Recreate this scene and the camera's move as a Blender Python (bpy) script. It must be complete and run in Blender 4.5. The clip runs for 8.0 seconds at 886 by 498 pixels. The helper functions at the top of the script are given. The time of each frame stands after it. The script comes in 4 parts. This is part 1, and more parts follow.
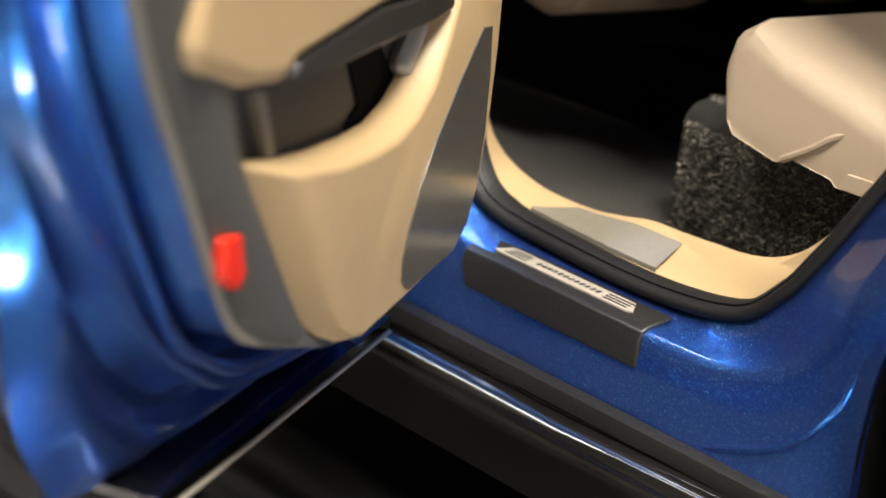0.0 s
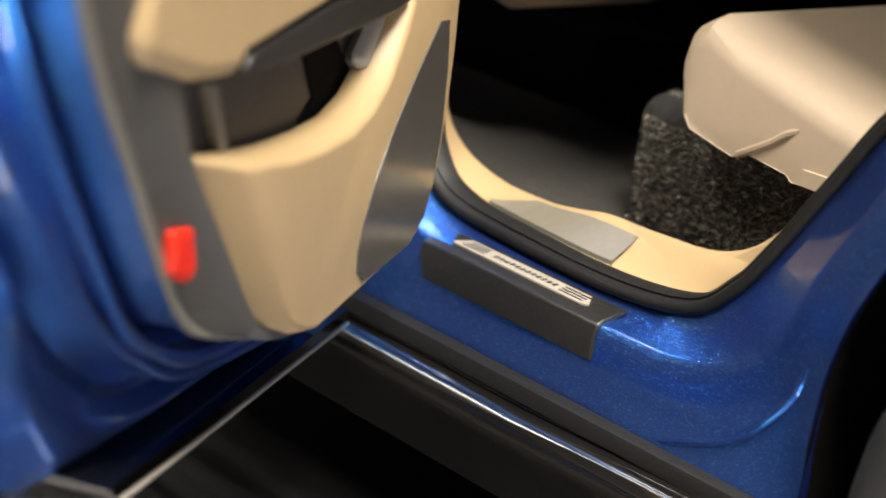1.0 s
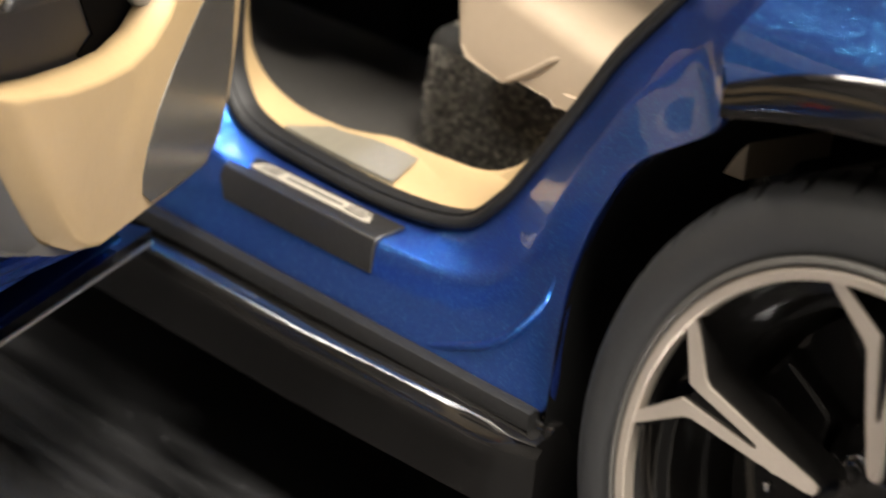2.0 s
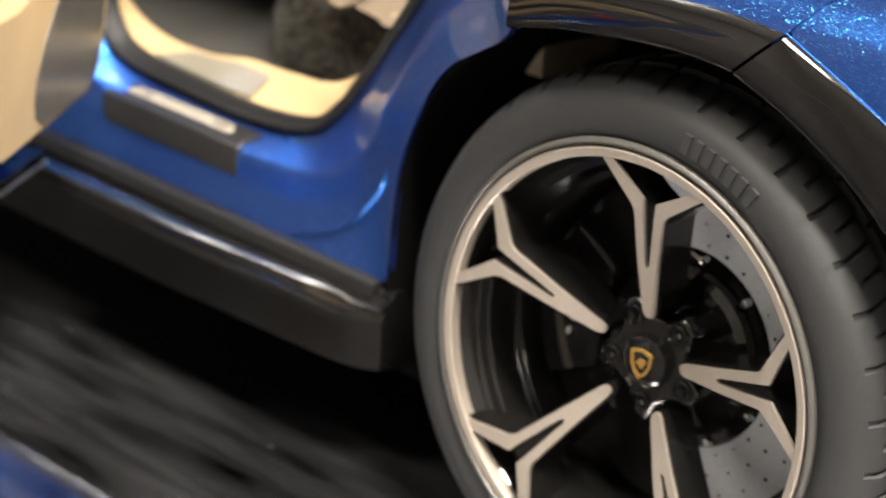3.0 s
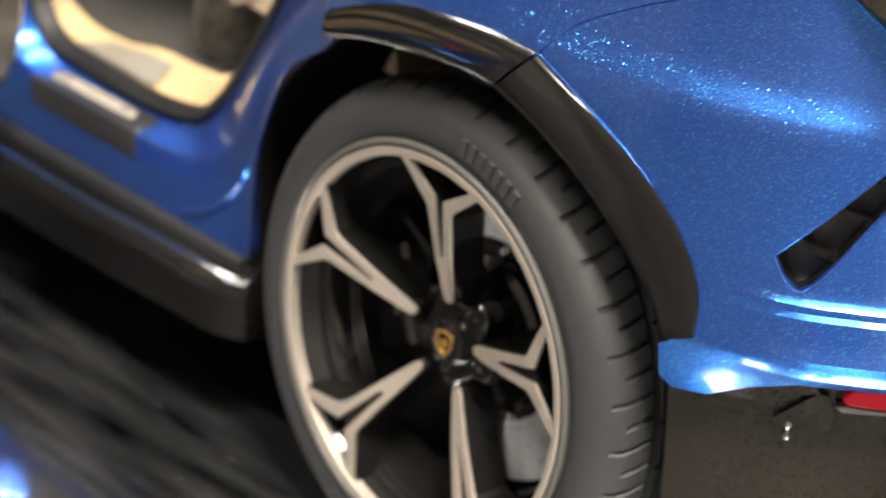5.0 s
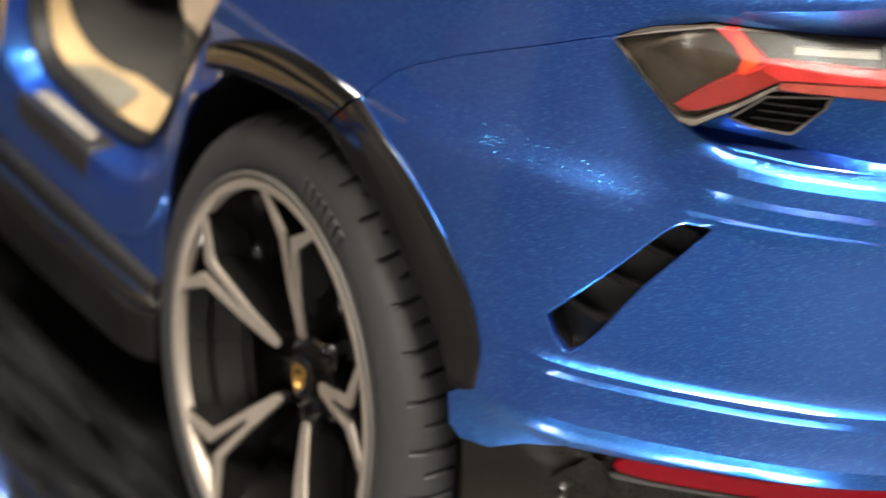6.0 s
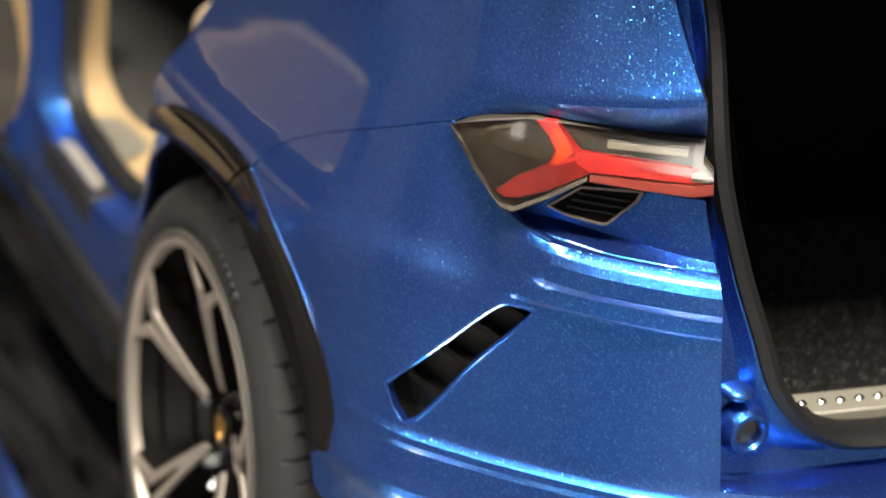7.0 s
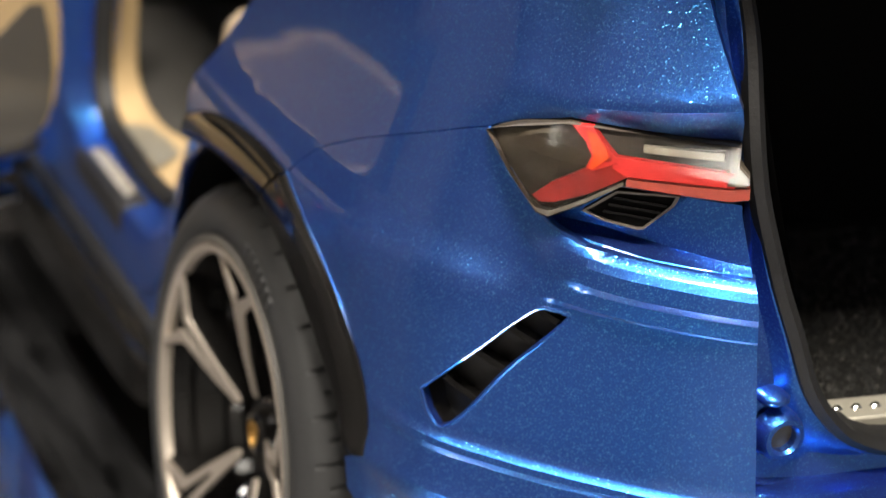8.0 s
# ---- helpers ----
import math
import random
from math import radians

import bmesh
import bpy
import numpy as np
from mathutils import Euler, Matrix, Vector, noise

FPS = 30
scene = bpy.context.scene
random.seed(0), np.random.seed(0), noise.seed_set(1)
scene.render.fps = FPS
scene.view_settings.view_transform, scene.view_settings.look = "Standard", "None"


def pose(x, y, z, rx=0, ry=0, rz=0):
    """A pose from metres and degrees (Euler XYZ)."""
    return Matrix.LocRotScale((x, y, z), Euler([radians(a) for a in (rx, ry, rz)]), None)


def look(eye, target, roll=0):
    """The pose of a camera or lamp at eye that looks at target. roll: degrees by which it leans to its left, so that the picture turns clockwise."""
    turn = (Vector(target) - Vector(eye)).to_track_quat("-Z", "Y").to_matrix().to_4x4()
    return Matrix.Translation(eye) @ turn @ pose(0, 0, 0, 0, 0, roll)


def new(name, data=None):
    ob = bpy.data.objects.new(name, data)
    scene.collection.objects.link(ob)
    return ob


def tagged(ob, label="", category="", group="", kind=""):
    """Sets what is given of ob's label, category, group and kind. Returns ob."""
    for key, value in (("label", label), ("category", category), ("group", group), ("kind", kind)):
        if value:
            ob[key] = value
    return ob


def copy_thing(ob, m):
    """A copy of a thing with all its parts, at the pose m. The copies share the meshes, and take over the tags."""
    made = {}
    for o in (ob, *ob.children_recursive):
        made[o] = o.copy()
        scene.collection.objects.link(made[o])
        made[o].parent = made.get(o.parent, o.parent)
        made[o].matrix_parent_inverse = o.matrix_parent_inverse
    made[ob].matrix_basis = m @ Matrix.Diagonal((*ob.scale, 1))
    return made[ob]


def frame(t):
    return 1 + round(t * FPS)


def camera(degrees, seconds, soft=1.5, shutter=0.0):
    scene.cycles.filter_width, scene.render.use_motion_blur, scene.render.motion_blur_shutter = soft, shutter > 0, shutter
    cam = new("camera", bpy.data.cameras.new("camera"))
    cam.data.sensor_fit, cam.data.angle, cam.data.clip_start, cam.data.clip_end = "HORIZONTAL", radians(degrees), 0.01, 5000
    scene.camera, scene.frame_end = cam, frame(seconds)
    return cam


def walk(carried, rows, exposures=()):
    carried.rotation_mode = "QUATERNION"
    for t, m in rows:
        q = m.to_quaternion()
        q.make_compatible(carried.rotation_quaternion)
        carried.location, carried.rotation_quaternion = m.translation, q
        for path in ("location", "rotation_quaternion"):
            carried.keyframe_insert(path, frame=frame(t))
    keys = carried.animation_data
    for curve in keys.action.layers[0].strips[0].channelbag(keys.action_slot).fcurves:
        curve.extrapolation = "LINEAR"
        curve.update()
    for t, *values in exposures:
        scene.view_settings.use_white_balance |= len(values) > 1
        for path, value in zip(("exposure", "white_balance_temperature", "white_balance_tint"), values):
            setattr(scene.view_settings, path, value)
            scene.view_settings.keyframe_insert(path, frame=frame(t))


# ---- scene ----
cam = camera(21.97, 8.0, soft=1.5, shutter=0.4)
cam.data.dof.use_dof, cam.data.dof.focus_distance, cam.data.dof.aperture_fstop = True, 0.152, 42
walk(cam, [
    (0.0, look((0.05034, -0.10526, 0.07419), (-0.05395, -0.00722, 0.02930), 7.89)),
    (0.5, look((0.04965, -0.10387, 0.07371), (-0.05384, -0.00532, 0.02814), 8.37)),
    (1.0, look((0.05161, -0.10461, 0.07483), (-0.05147, -0.00554, 0.02943), 8.38)),
    (1.5, look((0.05698, -0.10392, 0.07559), (-0.04370, -0.00286, 0.02924), 8.70)),
    (1.7, look((0.06018, -0.10308, 0.07692), (-0.03974, -0.00168, 0.02967), 8.75)),
    (2.8, look((0.08753, -0.12107, 0.08760), (-0.00567, -0.01651, 0.03389), 6.08)),
    (3.0, look((0.09015, -0.12276, 0.08842), (-0.00220, -0.01745, 0.03475), 5.89)),
    (3.5, look((0.09695, -0.12266, 0.08818), (0.00459, -0.01760, 0.03404), 6.35)),
    (4.0, look((0.10191, -0.12600, 0.09034), (0.01058, -0.02037, 0.03556), 6.46)),
    (4.2, look((0.10384, -0.12416, 0.09254), (0.01178, -0.01972, 0.03671), 6.34)),
    (5.3, look((0.12845, -0.10588, 0.10215), (0.02411, -0.01516, 0.04397), 5.73)),
    (5.5, look((0.13324, -0.10123, 0.10121), (0.02599, -0.01273, 0.04495), 6.82)),
    (6.0, look((0.14571, -0.08324, 0.10385), (0.03091, -0.00505, 0.04721), 6.89)),
    (6.5, look((0.15977, -0.06159, 0.10782), (0.03739, 0.00370, 0.05071), 6.87)),
    (7.0, look((0.16488, -0.05883, 0.11198), (0.04017, 0.00266, 0.05572), 6.82)),
    (7.5, look((0.16479, -0.05911, 0.11326), (0.03926, 0.00122, 0.05755), 6.66)),
    (8.0, look((0.16501, -0.06018, 0.11148), (0.03949, 0.00028, 0.05588), 6.69)),
], exposures=[(0.0, -0.03), (1.5, 0.04), (3.0, 0.55), (4.5, 0.6), (5.5, 0.28), (6.5, -0.05), (8.0, -0.14)])

# ---- light: warm overhead lamps, unseen, in a dim room ----
world = bpy.data.worlds.new("room_air")
scene.world = world
world.use_nodes = True
world.node_tree.nodes["Background"].inputs[0].default_value = (1.0, 0.93, 0.86, 1)
world.node_tree.nodes["Background"].inputs[1].default_value = 0.03


def area_lamp(name, eye, target, size_x, size_y, watts, colour):
    data = bpy.data.lights.new(name, "AREA")
    data.shape, data.size, data.size_y, data.energy, data.color = "RECTANGLE", size_x, size_y, watts, colour
    ob = new(name, data)
    ob.matrix_world = look(eye, target)
    return ob


WARM = (1.0, 0.93, 0.83)
area_lamp("ceiling_lamp_light", (0.47, -0.22, 1.07), (0.47, -0.22, 0.0), 0.30, 0.30, 60.0, WARM)
# Fill added from the side for wheel, sill and seats; no such lamp known.
area_lamp("side_fill_light", (-0.10, -0.70, 1.07), (-0.10, -0.70, 0.0), 0.22, 0.22, 6.0, WARM)
# Unseen light, guessed from the highlight along the skirt.
area_lamp("third_lamp_light", (-1.00, 0.05, 1.07), (-1.00, 0.05, 0.0), 0.22, 0.22, 5.0, WARM)

# ---- materials ----


def material(name, colour, rough=0.5, metal=0.0, coat=0.0, spec=0.5):
    m = bpy.data.materials.new(name)
    m.use_nodes = True
    b = m.node_tree.nodes["Principled BSDF"]
    b.inputs["Base Color"].default_value = (*colour, 1)
    b.inputs["Roughness"].default_value = rough
    b.inputs["Metallic"].default_value = metal
    b.inputs["Coat Weight"].default_value = coat
    b.inputs["Coat Roughness"].default_value = 0.03
    b.inputs["Specular IOR Level"].default_value = spec
    return m


def grain(m, scale, amount, bump=0.0, detail=4.0, rough=0.0):
    """Mottles a material's colour, and its relief and gloss, with noise at a real-world scale."""
    t = m.node_tree
    b = t.nodes["Principled BSDF"]
    where = t.nodes.new("ShaderNodeTexCoord")
    n = t.nodes.new("ShaderNodeTexNoise")
    n.inputs["Scale"].default_value, n.inputs["Detail"].default_value = scale, detail
    t.links.new(where.outputs["Object"], n.inputs["Vector"])
    base = b.inputs["Base Color"].default_value[:]
    ramp = t.nodes.new("ShaderNodeMix")
    ramp.data_type = "RGBA"
    ramp.inputs[6].default_value = (*[c * (1 - amount) for c in base[:3]], 1)
    ramp.inputs[7].default_value = (*[min(1, c * (1 + amount)) for c in base[:3]], 1)
    t.links.new(n.outputs["Fac"], ramp.inputs[0])
    t.links.new(ramp.outputs[2], b.inputs["Base Color"])
    if bump:
        k = t.nodes.new("ShaderNodeBump")
        k.inputs["Strength"].default_value, k.inputs["Distance"].default_value = bump, 0.0002
        t.links.new(n.outputs["Fac"], k.inputs["Height"])
        t.links.new(k.outputs[0], b.inputs["Normal"])
    if rough:
        r = t.nodes.new("ShaderNodeMapRange")
        base_r = b.inputs["Roughness"].default_value
        r.inputs["To Min"].default_value, r.inputs["To Max"].default_value = max(0.0, base_r - rough), base_r + rough
        n2 = t.nodes.new("ShaderNodeTexNoise")
        n2.inputs["Scale"].default_value, n2.inputs["Detail"].default_value = scale * 0.13, 5
        t.links.new(where.outputs["Object"], n2.inputs["Vector"])
        t.links.new(n2.outputs["Fac"], r.inputs["Value"])
        t.links.new(r.outputs[0], b.inputs["Roughness"])
    return m


def flake_paint(name):
    """Blue metallic paint: a blue ground, small flakes turned at random, clear gloss over it."""
    m = material(name, (0.012, 0.10, 0.50), 0.40, 0.6, 1.0)
    t = m.node_tree
    b = t.nodes["Principled BSDF"]
    where = t.nodes.new("ShaderNodeTexCoord")
    cells = t.nodes.new("ShaderNodeTexVoronoi")
    cells.inputs["Scale"].default_value = 16500
    t.links.new(where.outputs["Object"], cells.inputs["Vector"])
    pick = t.nodes.new("ShaderNodeSeparateColor")
    t.links.new(cells.outputs["Color"], pick.inputs[0])

    def ranged(lo, hi, out_lo, out_hi):
        r = t.nodes.new("ShaderNodeMapRange")
        for k, v in (("From Min", lo), ("From Max", hi), ("To Min", out_lo), ("To Max", out_hi)):
            r.inputs[k].default_value = v
        t.links.new(pick.outputs[0], r.inputs["Value"])
        return r.outputs[0]

    centre = t.nodes.new("ShaderNodeVectorMath")
    centre.operation = "SUBTRACT"
    centre.inputs[1].default_value = (0.5, 0.5, 0.5)
    t.links.new(cells.outputs["Color"], centre.inputs[0])
    turn = t.nodes.new("ShaderNodeVectorMath")
    turn.operation = "SCALE"
    t.links.new(centre.outputs[0], turn.inputs[0])
    t.links.new(ranged(0.92, 0.94, 0.12, 0.5), turn.inputs["Scale"])
    shape = t.nodes.new("ShaderNodeNewGeometry")
    add = t.nodes.new("ShaderNodeVectorMath")
    add.operation = "ADD"
    t.links.new(shape.outputs["Normal"], add.inputs[0])
    t.links.new(turn.outputs[0], add.inputs[1])
    unit = t.nodes.new("ShaderNodeVectorMath")
    unit.operation = "NORMALIZE"
    t.links.new(add.outputs[0], unit.inputs[0])
    t.links.new(unit.outputs[0], b.inputs["Normal"])
    b.inputs["Metallic"].default_value = 1.0
    t.links.new(ranged(0.9, 0.92, 0.30, 0.28), b.inputs["Roughness"])
    ramp = t.nodes.new("ShaderNodeValToRGB")
    e = ramp.color_ramp.elements
    e[0].position, e[0].color = 0.0, (0.009, 0.108, 0.45, 1)
    e[1].position, e[1].color = 1.0, (0.10, 0.50, 0.95, 1)
    mid = e.new(0.9)
    mid.color = (0.012, 0.162, 0.60, 1)
    t.links.new(pick.outputs[0], ramp.inputs[0])
    t.links.new(ramp.outputs[0], b.inputs["Base Color"])
    ground = t.nodes.new("ShaderNodeBsdfPrincipled")
    ground.inputs["Base Color"].default_value = (0.009, 0.016, 0.12, 1)
    ground.inputs["Roughness"].default_value, ground.inputs["Coat Weight"].default_value = 0.5, 1.0
    mix = t.nodes.new("ShaderNodeMixShader")
    mix.inputs[0].default_value = 0.25
    t.links.new(b.outputs[0], mix.inputs[1])
    t.links.new(ground.outputs[0], mix.inputs[2])
    t.links.new(mix.outputs[0], t.nodes["Material Output"].inputs["Surface"])
    return m


BLUE = flake_paint("blue_metallic_paint")
GLOSS = grain(material("gloss_black_plastic", (0.0035, 0.0032, 0.003), 0.07, 0, 0.6), 900, 0.3, 0.012, rough=0.03)
RIMBLACK = grain(material("wheel_gloss_black", (0.0045, 0.0042, 0.004), 0.08, 0, 0.0, 0.35), 900, 0.3, 0.02)
SATIN = grain(material("satin_black_plastic", (0.009, 0.0085, 0.008), 0.42), 3000, 0.35, 0.25)
RUBBER = grain(material("tyre_rubber", (0.0105, 0.0107, 0.0108), 0.56, spec=0.36), 2500, 0.3, 0.1)
# Brown tint put in for the tan surroundings that a black apron reflects.
APRON = grain(material("reflection_brown_apron", (0.015, 0.0128, 0.0095), 0.2, spec=0.4), 1500, 0.3, 0.05)
SEAL = grain(material("black_rubber_seal", (0.0035, 0.0033, 0.0032), 0.6, spec=0.3), 2500, 0.3, 0.25)
TAN = grain(material("tan_plastic", (0.30, 0.212, 0.108), 0.48), 1800, 0.05, 0.05, rough=0.08)
BEIGE = grain(material("beige_seat_plastic", (0.315, 0.248, 0.176), 0.52), 1800, 0.05, 0.06)
GREY = grain(material("grey_plastic", (0.050, 0.047, 0.041), 0.45), 1800, 0.1, 0.08)
PALEGREY = grain(material("pale_edge_plastic", (0.125, 0.117, 0.098), 0.4), 1800, 0.1, 0.05)
# Grey plastic darkened in colour for the shadow inside the door pocket.
POCKET_SHADED = grain(material("shaded_pocket_plastic", (0.016, 0.016, 0.0165), 0.5), 1800, 0.15, 0.08)
PULL = grain(material("pale_grey_plastic", (0.26, 0.245, 0.215), 0.4), 1800, 0.08, 0.05)
SPEAKER = grain(material("speaker_panel_plastic", (0.060, 0.055, 0.047), 0.22), 2200, 0.15, 0.02, rough=0.06)
CLOTH = grain(material("dark_cabin_floor", (0.036, 0.034, 0.031), 0.9, spec=0.1), 2200, 0.5, 0.5)
# Near-black, so that shaded insides stay dark whatever light gets in.
DARK = grain(material("near_black_inside", (0.002, 0.002, 0.002), 0.9, spec=0.05), 1500, 0.3, 0.1)
SILVER = grain(material("machined_silver", (0.40, 0.35, 0.295), 0.46, 0.85), 3500, 0.08, 0.05)
LIP = grain(material("rim_lip_grey", (0.060, 0.057, 0.052), 0.38, 0.3), 3500, 0.1, 0.05)
SKIRT = grain(material("skirt_black_plastic", (0.0045, 0.0042, 0.004), 0.08, spec=0.6), 900, 0.25, 0.008, rough=0.02)
CHROME = grain(material("chrome", (0.75, 0.74, 0.72), 0.12, 1.0), 2000, 0.05)
STEEL = grain(material("brake_disc_steel", (0.46, 0.475, 0.485), 0.42, 0.6), 4000, 0.15, 0.1)
PLATE = grain(material("grey_sill_plate", (0.17, 0.155, 0.12), 0.35, 0.3), 3000, 0.12, 0.05)
TREAD = grain(material("boot_strip_metal", (0.22, 0.205, 0.165), 0.4, 0.4), 3000, 0.15, 0.1)
BADGE = grain(material("silver_badge", (0.55, 0.5, 0.42), 0.35, 0.6), 3000, 0.1)
GOLD = material("gold_emblem", (0.65, 0.38, 0.10), 0.3, 0.9)
RED = grain(material("red_reflector", (0.50, 0.016, 0.003), 0.4, spec=0.25), 1500, 0.12)
DEEPRED = material("deep_red_reflector", (0.27, 0.004, 0.012), 0.12, 0, 0.0, 0.25)
LAMPRED = grain(material("lamp_red", (0.50, 0.020, 0.018), 0.5, spec=0.25), 900, 0.25)
LAMPMAROON = grain(material("lamp_dark_red", (0.25, 0.014, 0.010), 0.5, spec=0.25), 900, 0.35)
LAMPORANGE = grain(material("lamp_orange", (0.65, 0.06, 0.006), 0.5, spec=0.25), 900, 0.2)
SMOKE = grain(material("smoked_lamp_inside", (0.034, 0.027, 0.019), 0.6, spec=0.2), 700, 0.55, 0.15)
WHITE = grain(material("lamp_white_bar", (0.30, 0.27, 0.21), 0.45), 2000, 0.2)
PINK = grain(material("clear_red_edge", (0.34, 0.055, 0.040), 0.3), 900, 0.3)
GREYRIM = grain(material("clear_lamp_edge", (0.21, 0.195, 0.172), 0.25, 0.2), 1200, 0.4)
LAMPEND = grain(material("clear_lamp_end", (0.085, 0.072, 0.058), 0.4), 1200, 0.4)
BLOCK = material("moulded_mark", (0.012, 0.012, 0.012), 0.5)


def clear_plastic():
    m = bpy.data.materials.new("clear_plastic")
    m.use_nodes = True
    b = m.node_tree.nodes["Principled BSDF"]
    b.inputs["Transmission Weight"].default_value = 1.0
    b.inputs["Roughness"].default_value = 0.06
    b.inputs["IOR"].default_value = 1.035
    b.inputs["Coat Weight"].default_value, b.inputs["Coat Roughness"].default_value = 0.08, 0.15
    b.inputs["Base Color"].default_value = (0.95, 0.93, 0.9, 1)
    return m


CLEAR = clear_plastic()


def table_gloss():
    """Dark mirror glass with wiped streaks, smears and dust."""
    m = material("dark_mirror_glass", (0.4, 0.4, 0.42), 0.05, 1.0)
    t = m.node_tree
    b = t.nodes["Principled BSDF"]
    where = t.nodes.new("ShaderNodeTexCoord")
    turned = t.nodes.new("ShaderNodeMapping")
    turned.inputs["Rotation"].default_value = (0, 0, 0.5)
    turned.inputs["Scale"].default_value = (1, 7, 1)
    t.links.new(where.outputs["Object"], turned.inputs[0])
    n = t.nodes.new("ShaderNodeTexNoise")
    n.inputs["Scale"].default_value, n.inputs["Detail"].default_value = 45, 9
    t.links.new(turned.outputs[0], n.inputs["Vector"])
    r = t.nodes.new("ShaderNodeMapRange")
    r.inputs["From Min"].default_value, r.inputs["From Max"].default_value = 0.4, 0.75
    r.inputs["To Min"].default_value, r.inputs["To Max"].default_value = 0.02, 0.15
    t.links.new(n.outputs["Fac"], r.inputs["Value"])
    t.links.new(r.outputs[0], b.inputs["Roughness"])
    grey = t.nodes.new("ShaderNodeBsdfPrincipled")
    grey.inputs["Base Color"].default_value, grey.inputs["Roughness"].default_value = (0.05, 0.05, 0.052, 1), 0.7
    c = t.nodes.new("ShaderNodeMapRange")
    c.inputs["From Min"].default_value, c.inputs["From Max"].default_value = 0.3, 0.85
    c.inputs["To Min"].default_value, c.inputs["To Max"].default_value = 0.0, 0.3
    t.links.new(n.outputs["Fac"], c.inputs["Value"])
    specks = t.nodes.new("ShaderNodeTexVoronoi")
    specks.inputs["Scale"].default_value = 260
    t.links.new(where.outputs["Object"], specks.inputs["Vector"])
    k = t.nodes.new("ShaderNodeMapRange")
    k.inputs["From Min"].default_value, k.inputs["From Max"].default_value = 0.02, 0.09
    k.inputs["To Min"].default_value, k.inputs["To Max"].default_value = 0.5, 0.0
    t.links.new(specks.outputs["Distance"], k.inputs["Value"])
    most = t.nodes.new("ShaderNodeMath")
    most.operation = "MAXIMUM"
    t.links.new(c.outputs[0], most.inputs[0])
    t.links.new(k.outputs[0], most.inputs[1])
    mix = t.nodes.new("ShaderNodeMixShader")
    t.links.new(most.outputs[0], mix.inputs[0])
    t.links.new(b.outputs[0], mix.inputs[1])
    t.links.new(grey.outputs[0], mix.inputs[2])
    t.links.new(mix.outputs[0], t.nodes["Material Output"].inputs["Surface"])
    return m


LACQUER = table_gloss()
DIMWALL = grain(material("dark_wall_paint", (0.030, 0.027, 0.025), 0.9), 6, 0.1)
WALL = grain(material("beige_wall_paint", (0.36, 0.33, 0.31), 0.9), 6, 0.08)
WHITEWALL = grain(material("white_wall_paint", (0.30, 0.29, 0.28), 0.9), 6, 0.05)
GREYWALL = grain(material("greige_wall_paint", (0.07, 0.065, 0.06), 0.9), 6, 0.08)
CEILING = grain(material("ceiling_paint", (0.85, 0.83, 0.8), 0.9), 6, 0.05)
FLOOR = grain(material("dark_wood_floor", (0.10, 0.085, 0.07), 0.5), 9, 0.3)
# Glow added to brighten the ceiling that the upper panels reflect.
GLOW = bpy.data.materials.new("ceiling_fill_glow")
GLOW.use_nodes = True
GLOW.node_tree.nodes["Principled BSDF"].inputs["Emission Color"].default_value = (1.0, 0.93, 0.83, 1)
GLOW.node_tree.nodes["Principled BSDF"].inputs["Emission Strength"].default_value = 16.0

# ---- building helpers (millimetres) ----
MM = 0.001


def thing(name, label, category, kind=""):
    ob = new(name)
    return tagged(ob, label, category, kind=kind)


def part(name, bm, mats, parent=None, label="", sharp=32, flat=False):
    """Links a bmesh, drawn in millimetres, as one mesh object under a thing or a part."""
    for v in bm.verts:
        v.co *= MM
    bmesh.ops.remove_doubles(bm, verts=bm.verts, dist=1e-7)
    bmesh.ops.recalc_face_normals(bm, faces=bm.faces)
    for f in bm.faces:
        f.smooth = not flat
    for e in bm.edges:
        e.smooth = len(e.link_faces) == 2 and e.calc_face_angle(0) < radians(sharp)
    me = bpy.data.meshes.new(name)
    bm.to_mesh(me)
    bm.free()
    for m in mats if isinstance(mats, (list, tuple)) else [mats]:
        me.materials.append(m)
    ob = new(name, me)
    ob.parent = parent
    return tagged(ob, label)


def bevelled(ob, width, segments=2, angle=35):
    """Rounds an object's hard edges, width in millimetres."""
    k = ob.modifiers.new("bevel", "BEVEL")
    k.width, k.segments, k.limit_method, k.angle_limit = width * MM, segments, "ANGLE", radians(angle)
    k.harden_normals = False
    return ob


def sheet(bm, rows, closed=False, mat=0):
    """Faces between rows of points with the same count each."""
    vs = [[bm.verts.new(p) for p in row] for row in rows]
    for a, b in zip(vs, vs[1:]):
        n = len(a)
        for i in range(n if closed else n - 1):
            j = (i + 1) % n
            f = bm.faces.new((a[i], a[j], b[j], b[i]))
            f.material_index = mat
    return vs


def solid_sheet(outer, inner):
    """A closed shell between two grids of rows."""
    bm = bmesh.new()
    a, b = sheet(bm, outer), sheet(bm, inner)
    ring = lambda g: g[0] + [r[-1] for r in g[1:]] + g[-1][-2::-1] + [r[0] for r in g[-2:0:-1]]
    p, q = ring(a), ring(b)
    for i in range(len(p)):
        j = (i + 1) % len(p)
        bm.faces.new((p[i], p[j], q[j], q[i]))
    return bm


def box(x0, x1, y0, y1, z0, z1, bm=None):
    bm = bm or bmesh.new()
    v = [bm.verts.new((x, y, z)) for x in (x0, x1) for y in (y0, y1) for z in (z0, z1)]
    for f in ((0, 1, 3, 2), (4, 6, 7, 5), (0, 4, 5, 1), (2, 3, 7, 6), (0, 2, 6, 4), (1, 5, 7, 3)):
        bm.faces.new([v[i] for i in f])
    return bm


